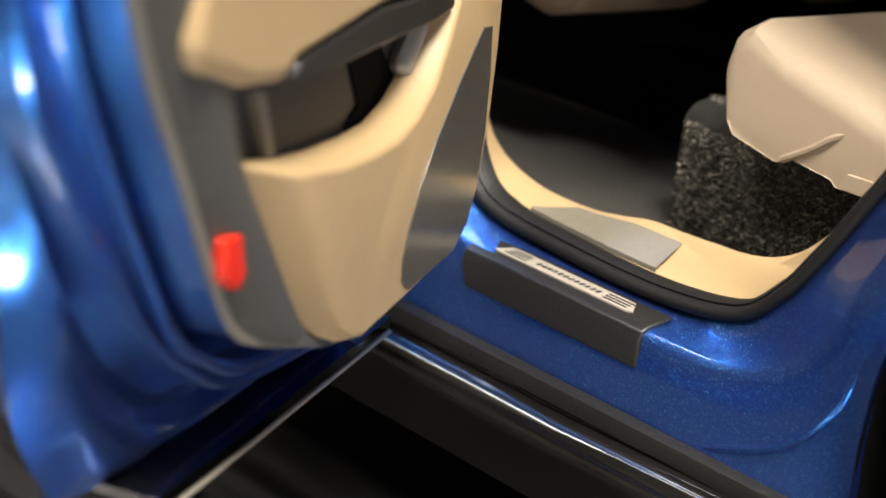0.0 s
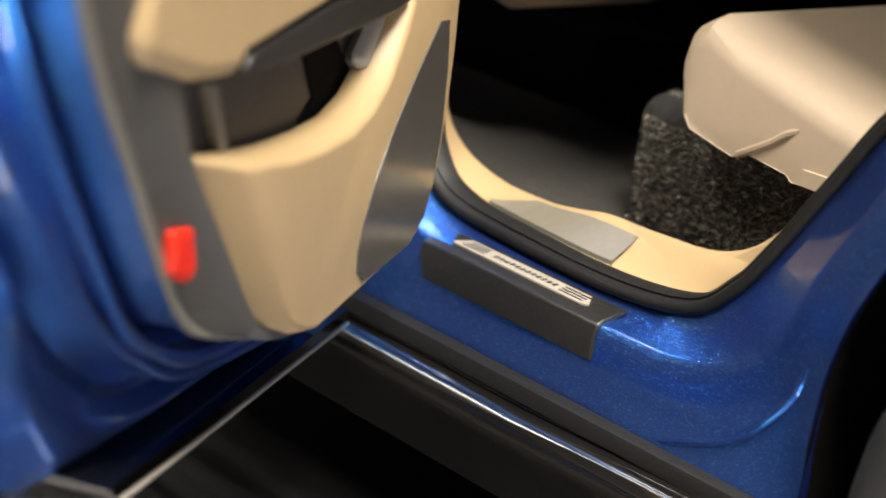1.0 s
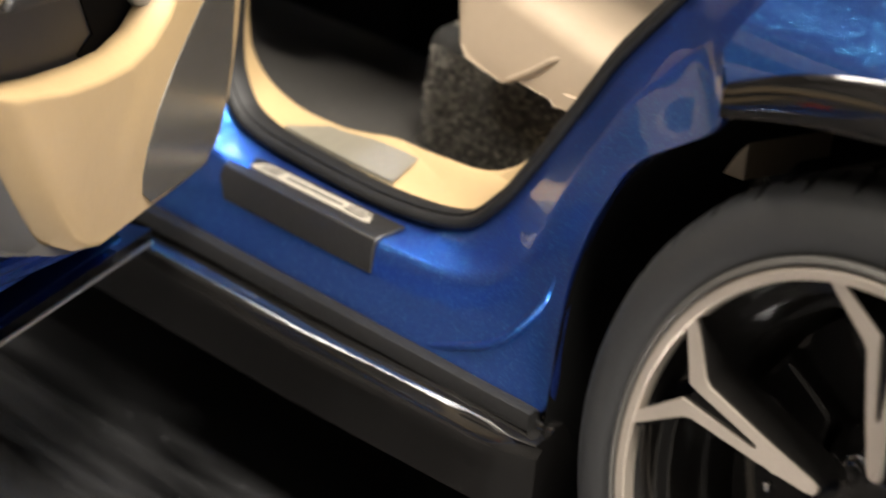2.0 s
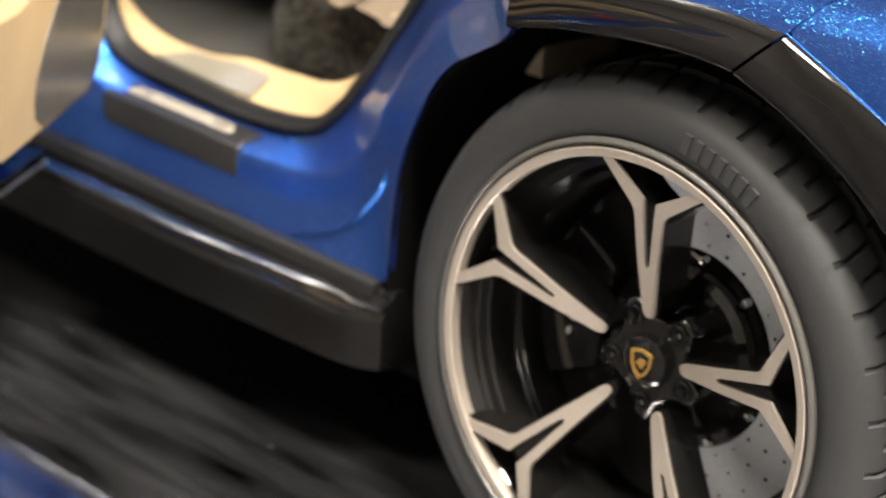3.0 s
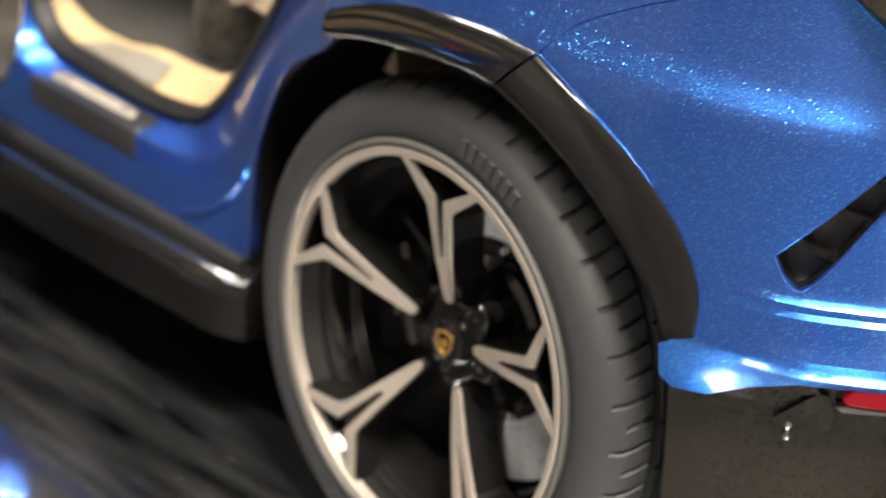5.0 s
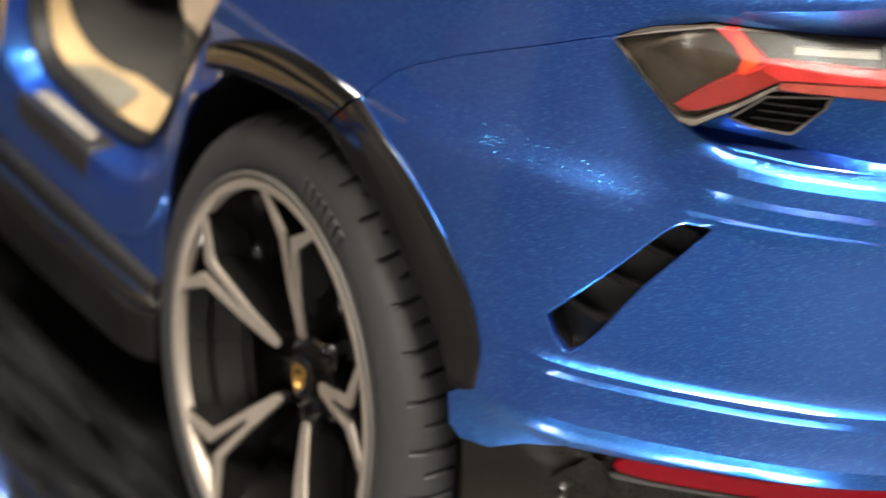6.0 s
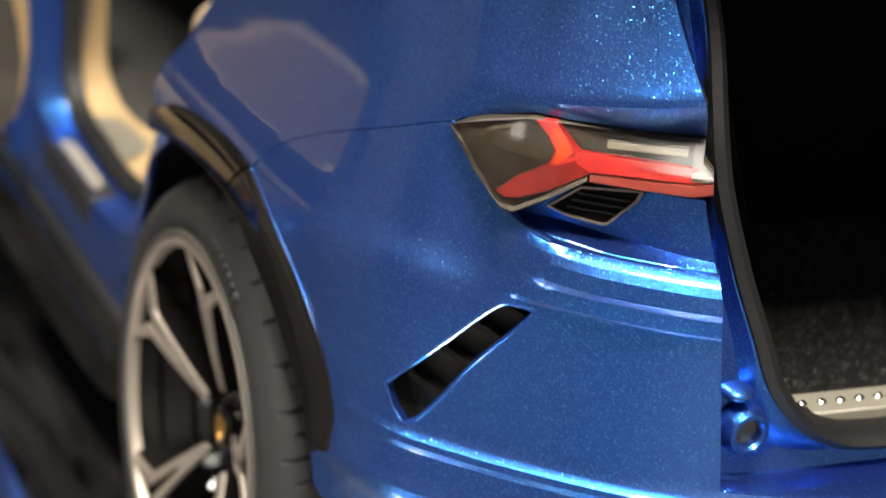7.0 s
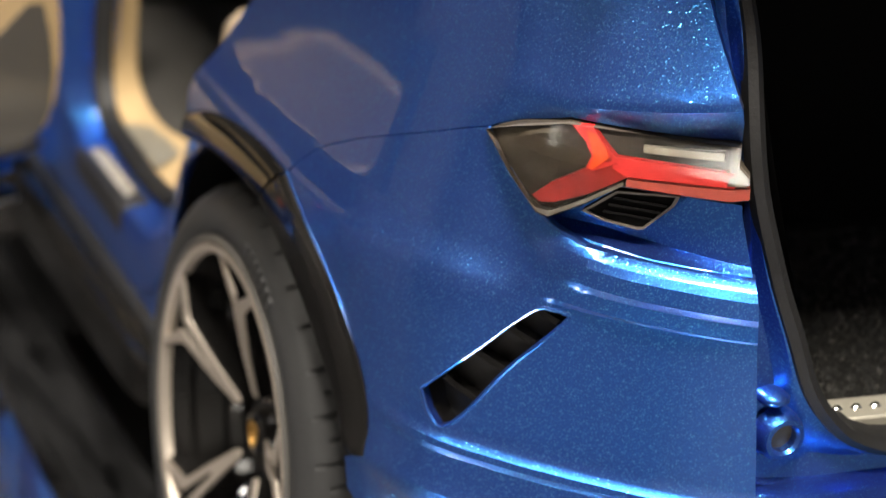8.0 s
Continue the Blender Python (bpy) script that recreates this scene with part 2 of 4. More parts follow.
def prism(poly, place, d0, d1, step=0.0, bm=None):
    """A slab with the outline poly, bent by place(a, b, d) from d0 to d1; step slices it so that it follows a curve."""
    flat = bmesh.new()
    flat.faces.new([flat.verts.new((a, b, 0)) for a, b in poly])
    if step:
        lo, hi = min(a for a, b in poly), max(a for a, b in poly)
        k = lo + step
        while k < hi - 1e-3:
            bmesh.ops.bisect_plane(flat, geom=flat.verts[:] + flat.edges[:] + flat.faces[:], plane_co=(k, 0, 0), plane_no=(1, 0, 0))
            k += step
    bmesh.ops.triangulate(flat, faces=[f for f in flat.faces if len(f.verts) > 4])
    bm = bm or bmesh.new()
    flat.verts.index_update()
    top = [bm.verts.new(place(v.co.x, v.co.y, d1)) for v in flat.verts]
    low = [bm.verts.new(place(v.co.x, v.co.y, d0)) for v in flat.verts]
    for f in flat.faces:
        i = [v.index for v in f.verts]
        bm.faces.new([top[k] for k in i])
        bm.faces.new([low[k] for k in reversed(i)])
    for e in flat.edges:
        if len(e.link_faces) == 1:
            a, b = e.verts[0].index, e.verts[1].index
            bm.faces.new((top[a], top[b], low[b], low[a]))
    flat.free()
    return bm


def turned(profile, steps, place, bm=None, mat=0, close=True):
    """A body of revolution: profile of (radius, depth)."""
    bm = bm or bmesh.new()
    rings = [[bm.verts.new(place(r, math.tau * k / steps, d)) for k in range(steps)] for r, d in profile]
    for a, b in zip(rings, rings[1:]):
        for i in range(steps):
            j = (i + 1) % steps
            bm.faces.new((a[i], a[j], b[j], b[i])).material_index = mat
    if close:
        for ring in (rings[0], rings[-1]):
            bm.faces.new(ring).material_index = mat
    return bm


# ---- the painted skin, as one rule ----
PLAN = [(-140, 1.5), (-60, 0.8), (-25, 0.3), (0, -0.2), (14, 0.2), (24, 1.4), (31.6, 3.8), (36, 7.2), (39.5, 10.6), (44, 15.8), (47, 20.5), (50, 28), (52.3, 40), (53, 56), (53, 72)]


def spline(pts, n):
    """Catmull-Rom through the points, n steps to a span."""
    out = []
    m = len(pts) - 1
    for i in range(m):
        p0, p1, p2, p3 = pts[max(i - 1, 0)], pts[i], pts[i + 1], pts[min(i + 2, m)]
        for k in range(n):
            t = k / n
            out.append(tuple(0.5 * (2 * b + (c - a) * t + (2 * a - 5 * b + 4 * c - d) * t * t + (3 * b - a - 3 * c + d) * t ** 3) for a, b, c, d in zip(p0, p1, p2, p3)))
    return out + [tuple(pts[-1])]


def table(x, rows):
    if x <= rows[0][0]:
        return rows[0][1]
    for (a, b), (c, d) in zip(rows, rows[1:]):
        if x <= c and c > a:
            return b + (d - b) * (x - a) / (c - a)
    return rows[-1][1]


def smooth(x, a, b):
    t = min(1.0, max(0.0, (x - a) / (b - a)))
    return t * t * (3 - 2 * t)


LINE = spline(PLAN, 12)
ARC = [0.0]
for (a, b), (c, d) in zip(LINE, LINE[1:]):
    ARC.append(ARC[-1] + math.hypot(c - a, d - b))
ZERO = ARC[min(range(len(LINE)), key=lambda i: abs(LINE[i][0]))]
ARC = [a - ZERO for a in ARC]
ROWX, ROWY = [(q, p[0]) for q, p in zip(ARC, LINE)], [(q, p[1]) for q, p in zip(ARC, LINE)]
SIDE = [(22, -1.8), (26, -1.2), (30, -0.7), (33.2, -0.1), (34, 0.1), (36, -0.1), (48, 0), (50.5, -0.4), (53, -1.7), (57, -2.9), (61, -3.8), (66, -4.8), (72, -6), (82, -9), (92, -14)]
SIDE = SIDE[:6] + spline(SIDE[6:], 8)
CORNER = [(22, -3.5), (29, -1.6), (32.2, 0.2), (33.2, 0.9), (34.6, 1.25), (35.6, 0.85), (37.4, 0.5), (38.0, 0.8), (38.5, 0.75), (38.9, 0.35), (39.5, 0.08), (41, 0), (49.8, 0), (50.8, 0.1), (51.3, 0.9), (52.5, 1.1), (53.2, 1.7), (54.5, 1.8), (55.1, 1.4), (55.6, 0.7), (56.2, -0.7), (58, -2.5), (63, -3), (64.2, -2.6), (65.6, -1.2), (66.9, -0.2), (67.4, -0.2), (67.9, -0.55), (69, -1.2), (75, -4.6), (82, -9.5), (92, -16)]


CORNER = CORNER[:-5] + spline(CORNER[-5:], 6)


def skin(q, z, d=0.0):
    """A point of the painted skin: q runs along the side and round the corner, z is the height, d stands it off."""
    low, mid_, top = smooth(q, 24, 37), smooth(q, 34, 43), smooth(q, 28, 50)
    w = low + (mid_ - low) * smooth(z, 41, 48) + (top - mid_) * smooth(z, 57, 63)
    lift = (67 - table(q, [(39, 64.2), (52, 67)])) * smooth(z, 57, 62) * (1 - smooth(z, 72, 84))
    corner = table(z + lift, CORNER)
    if 49.8 < z < 60:
        plain = -0.7 * (z - 49.8) / 6.4
        corner = plain + (corner - plain) * smooth(q, 36, 47)
    off = d + (1 - w) * table(z, SIDE) + w * corner
    return stand(q, z, off)


def lens(q, z, d=0.0):
    """A point of the tail lamp's clear cover."""
    w = smooth(q, 31, 40)
    return stand(q, z, d + w * table(z, [(56.8, 0.3), (61, 0.5), (62, 0.1), (64, -1.8)]) - 3.4 * (1 - w))


def stand(q, z, off):
    x, y = table(q, ROWX), table(q, ROWY)
    e = 0.6
    tx, ty = table(q + e, ROWX) - table(q - e, ROWX), table(q + e, ROWY) - table(q - e, ROWY)
    n = math.hypot(tx, ty)
    return (x + off * ty / n, y - off * tx / n, z)


# ---- room and table ----
room_box = ((-1600, 1300), (-1500, 1600), (-740, 1250))
(X0, X1), (Y0, Y1), (Z0, Z1) = room_box
tagged(part("floor", box(X0, X1, Y0, Y1, Z0 - 40, Z0), FLOOR), "dark wooden floor of the room", "floor", kind="structure")
tagged(part("ceiling", box(X0, X1, Y0, Y1, Z1, Z1 + 40), CEILING), "plain off-white ceiling of the room", "ceiling", kind="structure")
# Unseen walls, their tones set for what the bodywork reflects.
for nm, b in (("wall_north", (X0, X1, Y1, Y1 + 60)), ("wall_south", (X0, X1, Y0 - 60, Y0)), ("wall_west", (X0 - 60, X0, Y0, Y1)), ("wall_east", (X1, X1 + 60, Y0, Y1))):
    mat, words = {"wall_west": (DIMWALL, "plain dark painted room wall"), "wall_south": (WALL, "plain beige painted room wall")}.get(nm, (WHITEWALL, "plain light grey room wall"))
    tagged(part(nm, box(*b, Z0, Z1), mat), words, "wall", kind="structure")
# Unseen partition added to shape the reflection along the car's side.
tagged(part("reflection_partition", box(-300, X1, -1160, -1100, Z0, Z1), GREYWALL), "grey-beige partition, unseen, added for the paint's reflections", "wall", kind="structure")
# Unseen lamp, made up; its panel also glows upwards to fill the ceiling.
lamp = thing("unseen_lamp", "unseen square lamp over the table, glow added for the ceiling", "lamp")
part("canopy", box(430, 510, -260, -180, 1225, 1250), CEILING, lamp)
part("stem", box(466, 474, -224, -216, 1110, 1225), SATIN, lamp)
bevelled(part("diffuser", box(320, 620, -370, -70, 1080, 1110), GLOW, lamp, "white panel, glow added to brighten the ceiling"), 4)
# Unseen copies that go with the side fill and the third light.
copy_thing(lamp, pose(-0.57, -0.48, 0))
copy_thing(lamp, pose(-1.47, 0.27, 0))

TOP = 1.5
display = thing("table", "dark mirror-topped table with dust and wiped streaks", "table")
bevelled(part("tabletop", box(-420, 330, -330, 420, -25, TOP), LACQUER, display), 2)
for lx in (-400, 280):
    for ly in (-310, 370):
        part("leg", box(lx, lx + 30, ly, ly + 30, -739.5, -25), GLOSS, display)

car = thing("model_car", "blue metallic die-cast model car, rear door and boot open", "model car")

# ---- rear wheel ----
WX, WZ = 0.0, 22.0


def axle(r, a, d):
    """Round the rear axle: radius, angle from straight back, depth into the car."""
    return (WX + r * math.cos(a), d, WZ + r * math.sin(a))


wheel = part("wheel", turned([(16.75, 0.3), (16.45, 0.35), (16.1, 0.7), (15.7, 2.4), (15.5, 2.7), (14.9, 2.9), (14.7, 3.2), (14.4, 5.2), (14.2, 5.5), (13.8, 5.6), (13.6, 5.9), (13.5, 8.4), (13.25, 8.8), (13.2, 16.5), (14.2, 17.5), (15.8, 17.5), (15.8, 8.5), (16.2, 6.0), (16.9, 1.0)], 96, axle, close=False), RIMBLACK, car, "black wheel with five silver-faced forked spokes")

tyre = bmesh.new()
section = [(16.7, 1.1), (17.5, 0.35), (18.4, 0.0), (19.4, 0.05), (20.3, 0.45), (21.0, 1.1), (21.6, 2.1), (21.95, 3.3), (22.0, 4.6), (21.2, 4.75), (21.2, 5.45), (22.0, 5.6), (22.0, 8.2), (21.2, 8.35), (21.2, 9.25), (22.0, 9.4), (22.0, 12.2), (21.2, 12.35), (21.2, 13.05), (22.0, 13.2), (21.9, 15.0), (21.2, 16.6), (19.5, 17.6), (16.7, 17.2)]
STEPS = 1008
rings = []
for k in range(STEPS):
    a = math.tau * k / STEPS
    ring = []
    for i, (r, d) in enumerate(section):
        notch = k % 14 < 3
        long = (k // 14) % 2 == 0
        if (notch and (7 <= i <= 8 or (long and i == 6))) or (k % 28 in (6, 7, 8) and i in (11, 12, 15, 16)):
            r -= 0.35
        ring.append((r, d, a + (0.012 * (d - 2) if d > 2 else 0)))
    rings.append([tyre.verts.new((x, y, max(z, TOP + 0.02))) for x, y, z in (axle(r, a2, d) for r, d, a2 in ring)])
for k in range(STEPS):
    p, q = rings[k], rings[(k + 1) % STEPS]
    for i in range(len(section) - 1):
        tyre.faces.new((p[i], p[i + 1], q[i + 1], q[i]))
part("tyre", tyre, RUBBER, wheel, "black rubber low-profile tyre", sharp=30)
# moulded marks on the sidewall
for a0, n in ((79, 7), (262, 7)):
    for i in range(n):
        a = radians(a0 - i * 3.1)
        part("moulded_mark", prism([(18.35, -0.32), (19.75, -0.32), (19.75, 0.32), (18.35, 0.32)], lambda r, b, d, a=a: axle(r, a + b / 19, d), -0.14, 0.4), BLOCK, wheel)
# lip of the rim
part("rim_ring", turned([(15.95, 0.9), (16.0, 0.06), (16.08, -0.02), (16.62, -0.1), (16.72, -0.04), (16.78, 0.4), (16.9, 1.1)], 128, axle, close=False), SILVER, wheel, "machined silver rim ring")
part("rim_lip", turned([(16.74, 0.7), (16.86, 0.1), (17.0, -0.1), (17.12, -0.14), (17.26, -0.08), (17.4, 0.06), (17.42, 0.6), (16.9, 1.1)], 128, axle, close=False), LIP, wheel, "dull grey outer lip of the rim")

SPOKE = [(3.75, 0.0), (3.85, 0.32), (4.3, 0.47), (12.35, 1.3), (12.85, 1.6), (15.55, 4.75), (15.85, 4.8), (16.1, 4.1), (15.7, 3.8), (13.55, 0.6), (8.3, 0.2), (8.0, 0.0)]


def spoke_depth(r):
    return table(r, [(3.6, 3.1), (8, 1.7), (13, 0.45), (16.8, 0.0)])


for k in range(5):
    a = radians(86.24 + 72 * k)
    bm = bmesh.new()
    for side in (1, -1):
        poly = [(r, side * b) for r, b in SPOKE]

        def lie(r, b, d, a=a):
            x, z = r * math.cos(a) - b * math.sin(a), r * math.sin(a) + b * math.cos(a)
            return (WX + x, spoke_depth(math.hypot(r, b)) + d, WZ + z)

        prism(poly, lie, 0.3, 0.0, 1.2, bm)
    part("spoke_face", bm, SILVER, wheel, "machined silver forked spoke face")
    bm = bmesh.new()
    for side in (1, -1):
        poly = [(r, side * (b * 1.06 + (0.12 if b else 0))) for r, b in SPOKE if not 7.9 < r < 8.4]
        poly = [(r, b) for r, b in poly] + [(13.2, 0.0)]

        def lie(r, b, d, a=a):
            x, z = r * math.cos(a) - b * math.sin(a), r * math.sin(a) + b * math.cos(a)
            return (WX + x, spoke_depth(math.hypot(r, b)) + d, WZ + z)

        prism(poly, lie, 3.6, 0.28, 1.2, bm)
    part("spoke_body", bm, RIMBLACK, wheel, "gloss black spoke flank")
hub_poly = []
for k in range(5):
    a = radians(86.24 + 72 * k)
    for da, r in ((-36, 4.9), (-26, 4.9), (-13, 3.6), (13, 3.6), (26, 4.9)):
        hub_poly.append((r * math.cos(a + radians(da)), r * math.sin(a + radians(da))))
bevelled(part("hub", prism(hub_poly, lambda a, b, d: (WX + a, d, WZ + b), 8.0, 4.3), GLOSS, wheel), 0.35)
part("cap", turned([(0.0001, 3.3), (1.5, 3.35), (1.95, 3.6), (2.1, 4.4)], 40, axle, close=False), GLOSS, wheel, "gloss black centre cap")
SHIELD = [(0, 1.15), (0.75, 0.95), (1.0, 0.85), (0.9, -0.1), (0.55, -0.8), (0, -1.25), (-0.55, -0.8), (-0.9, -0.1), (-1.0, 0.85), (-0.75, 0.95)]
emblem = bmesh.new()
for i in range(len(SHIELD)):
    p, q = SHIELD[i], SHIELD[(i + 1) % len(SHIELD)]
    prism([p, q, (q[0] * 0.78, q[1] * 0.78), (p[0] * 0.78, p[1] * 0.78)], lambda a, b, d: (WX + a, d, WZ + b), 3.45, 3.18, bm=emblem)
prism([(-0.5, -0.1), (-0.1, 0.35), (0.45, 0.3), (0.35, -0.1), (0.1, -0.45), (-0.2, -0.15)], lambda a, b, d: (WX + a, d, WZ + b), 3.4, 3.2, bm=emblem)
part("emblem", emblem, GOLD, wheel, "plain gold shield emblem")
for k in range(5):
    a = radians(86.24 + 36 + 72 * k)
    c = (3.55 * math.cos(a), 3.55 * math.sin(a))
    ring = turned([(0.85, 4.35), (0.85, 4.15), (0.7, 4.1), (0.65, 4.6), (0.55, 5.4)], 18, lambda r, b, d, c=c: (WX + c[0] + r * math.cos(b), d, WZ + c[1] + r * math.sin(b)), close=False)
    part("bolt_seat", ring, GLOSS, wheel)
    nut = turned([(0.0001, 3.95), (0.3, 3.95), (0.42, 4.1), (0.42, 5.0)], 6, lambda r, b, d, c=c: (WX + c[0] + r * math.cos(b), d, WZ + c[1] + r * math.sin(b)), close=False)
    part("wheel_bolt", nut, GLOSS, wheel)

# ---- brake behind the spokes ----
disc = part("brake_disc", turned([(7.2, 8.9), (7.2, 8.6), (12.9, 8.6), (12.9, 9.8), (7.2, 9.8)], 96, axle, close=False), STEEL, car, "grey drilled brake disc")
holes = bmesh.new()
for k in range(30):
    for j, r in enumerate((8.5, 10.0, 11.6)):
        a = math.tau * (k + j * 0.33) / 30
        turned([(0.16, 8.62), (0.16, 8.5), (0.09, 8.5)], 8, lambda rr, b, d, r=r, a=a: (r * math.cos(a) + rr * math.cos(b), d, WZ + r * math.sin(a) + rr * math.sin(b)), bm=holes)
tagged(part("disc_drilling", holes, CHROME, disc), kind="stuff")
part("disc_bell", turned([(3.0, 7.2), (6.0, 7.2), (6.6, 7.6), (6.9, 8.4), (7.6, 8.3), (7.9, 8.65)], 64, axle, close=False), GLOSS, disc, "black bell of the disc")
for k in range(10):
    a = math.tau * (k + 0.3) / 10
    part("disc_pin", turned([(0.0001, 7.9), (0.3, 7.95), (0.42, 8.3), (0.42, 8.7)], 12, lambda r, b, d, a=a: (7.35 * math.cos(a) + r * math.cos(b), d, WZ + 7.35 * math.sin(a) + r * math.sin(b)), close=False), CHROME, disc)
cal = prism([(7.4, -0.62), (12.8, -0.56), (13.0, 0.0), (12.8, 0.56), (7.4, 0.62), (6.9, 0.0)], lambda r, b, d: axle(r, radians(176) + b, d), 11.5, 6.6, 1.5)
# Added plate that blackens the disc where it lies in shade.
cover_angles = [radians(112 + 174 * k / 30) for k in range(31)]
cover_bm = bmesh.new()
sheet(cover_bm, [[axle(r, a, d) for a in cover_angles] for r, d in ((6.9, 8.6), (6.9, 8.25), (12.95, 8.25), (12.95, 9.9))])
part("disc_shade_plate", cover_bm, RIMBLACK, car, "black plate added over the disc's shaded side")
caliper = bevelled(part("brake_caliper", cal, RIMBLACK, car, "black brake caliper"), 0.5)
part("caliper_mark", prism([(8.6, -0.13), (9.5, -0.13), (9.5, 0.13), (8.6, 0.13)], lambda r, b, d: axle(r, radians(176) + b, d), 6.7, 6.45), BADGE, caliper, "pale bar where lettering stands")
for r, a in ((8.2, 164), (10.6, 167), (12.4, 171), (9.4, 189)):
    c = axle(r, radians(a), 0)
    part("caliper_pin", turned([(0.0001, 6.1), (0.28, 6.15), (0.38, 6.4), (0.38, 6.9)], 12, lambda rr, b, d, c=c: (c[0] + rr * math.cos(b), d, c[2] + rr * math.sin(b)), close=False), CHROME, caliper, "chrome pin")
part("dust_shield", turned([(3.0, 12.6), (13.1, 12.6), (13.1, 13.0), (3.0, 13.0)], 64, axle, close=False), DARK, car)

# ---- wheel well and arch trim ----
OUTER = [(-13.2, 46.9), (-8, 48.9), (-2.1, 50.1), (4.7, 50.5), (10.1, 50.2), (15.4, 47.9), (20.0, 45.3), (23.6, 42.2), (25.7, 39.3), (26.6, 36.8), (26.7, 34.0)]
INNER = [(-13.2, 44.6), (-8.5, 45.7), (-3.6, 46.4), (2.2, 46.9), (6.6, 46.7), (11.0, 45.0), (15.8, 42.3), (19.4, 39.4), (22.0, 36.8), (23.6, 34.6), (24.3, 33.1)]


def arch_piece(name, i0, i1, label):
    o, n = spline(OUTER[i0:i1], 6), spline(INNER[i0:i1], 6)
    rows = []
    for d, w in ((-1.2, 0.02), (0.2, 0.0), (0.34, 0.025), (0.5, 0.10), (0.62, 0.17), (0.7, 0.5), (0.7, 0.84), (0.62, 0.92), (0.35, 0.99), (-1.0, 1.02), (-6.5, 1.06)):
        row = []
        for (ox, oz), (nx, nz) in zip(o, n):
            x, z = ox + (nx - ox) * w, oz + (nz - oz) * w
            px, py, pz = skin(x, z, 0)
            row.append((px, py - d * (1 - 0.45 * smooth(x, 12, 24) if d > 0 else 1.0), pz))
        rows.append(row)
    bm = bmesh.new()
    vs = sheet(bm, rows)
    for end in (0, -1):
        bm.faces.new([r[end] for r in vs])
    return part(name, bm, GLOSS, car, label, sharp=40)


arch_piece("arch_trim", 0, 5, "gloss black wheel-arch trim, front piece")
rear_trim = arch_piece("arch_trim", 4, 11, "gloss black wheel-arch trim, rear piece")
rear_trim.location = (0.00025, 0, -0.0001)
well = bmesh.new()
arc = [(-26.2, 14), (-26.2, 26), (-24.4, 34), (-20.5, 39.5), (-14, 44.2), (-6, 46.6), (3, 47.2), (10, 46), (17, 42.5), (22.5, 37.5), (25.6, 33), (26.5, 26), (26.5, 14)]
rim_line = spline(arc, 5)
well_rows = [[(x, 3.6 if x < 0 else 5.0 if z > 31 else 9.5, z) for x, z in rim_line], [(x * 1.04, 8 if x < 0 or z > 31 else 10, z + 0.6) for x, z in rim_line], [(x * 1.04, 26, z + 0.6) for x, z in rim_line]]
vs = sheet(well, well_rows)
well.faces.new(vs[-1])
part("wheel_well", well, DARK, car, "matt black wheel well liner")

# ---- body panels ----
SEAM = [(-14, 50.2), (10.4, 50.2), (11.0, 51.3), (12.2, 52.7), (14.0, 53.8), (18, 55.7), (22.1, 57.3), (29.9, 60.2), (32.2, 60.8)]
LAMP_RIM = [(32.2, 60.8), (34, 59.75), (36, 58.45), (38.4, 56.75), (39.9, 56.0), (43, 55.6), (60, 55.6)]
BOTTOM = [(22, 30.2), (24.1, 29.7), (25.2, 29.0), (28.1, 29.4), (31.4, 31.2), (34.8, 32.4), (40, 32.6), (46, 32.9), (60, 33.4), (95, 33.8)]
RIGHT = [(28, 57.2), (40, 57.0), (47, 55.9), (54, 54.8), (59.5, 53.0), (66, 52.0), (67, 51.8), (68.3, 51.0), (73, 48.0), (80, 44.0), (92, 36)]


CREASES = [32.2, 33.2, 34.1, 34.6, 35.6, 37.4, 38.0, 38.5, 38.9, 39.5, 49.8, 50.8, 51.3, 52.5, 53.2, 54.5, 55.1, 55.6]


def inside(p, poly):
    hit = False
    for (a, b), (c, d) in zip(poly, poly[1:] + poly[:1]):
        if (b > p[1]) != (d > p[1]) and p[0] < (c - a) * (p[1] - b) / (d - b) + a:
            hit = not hit
    return hit


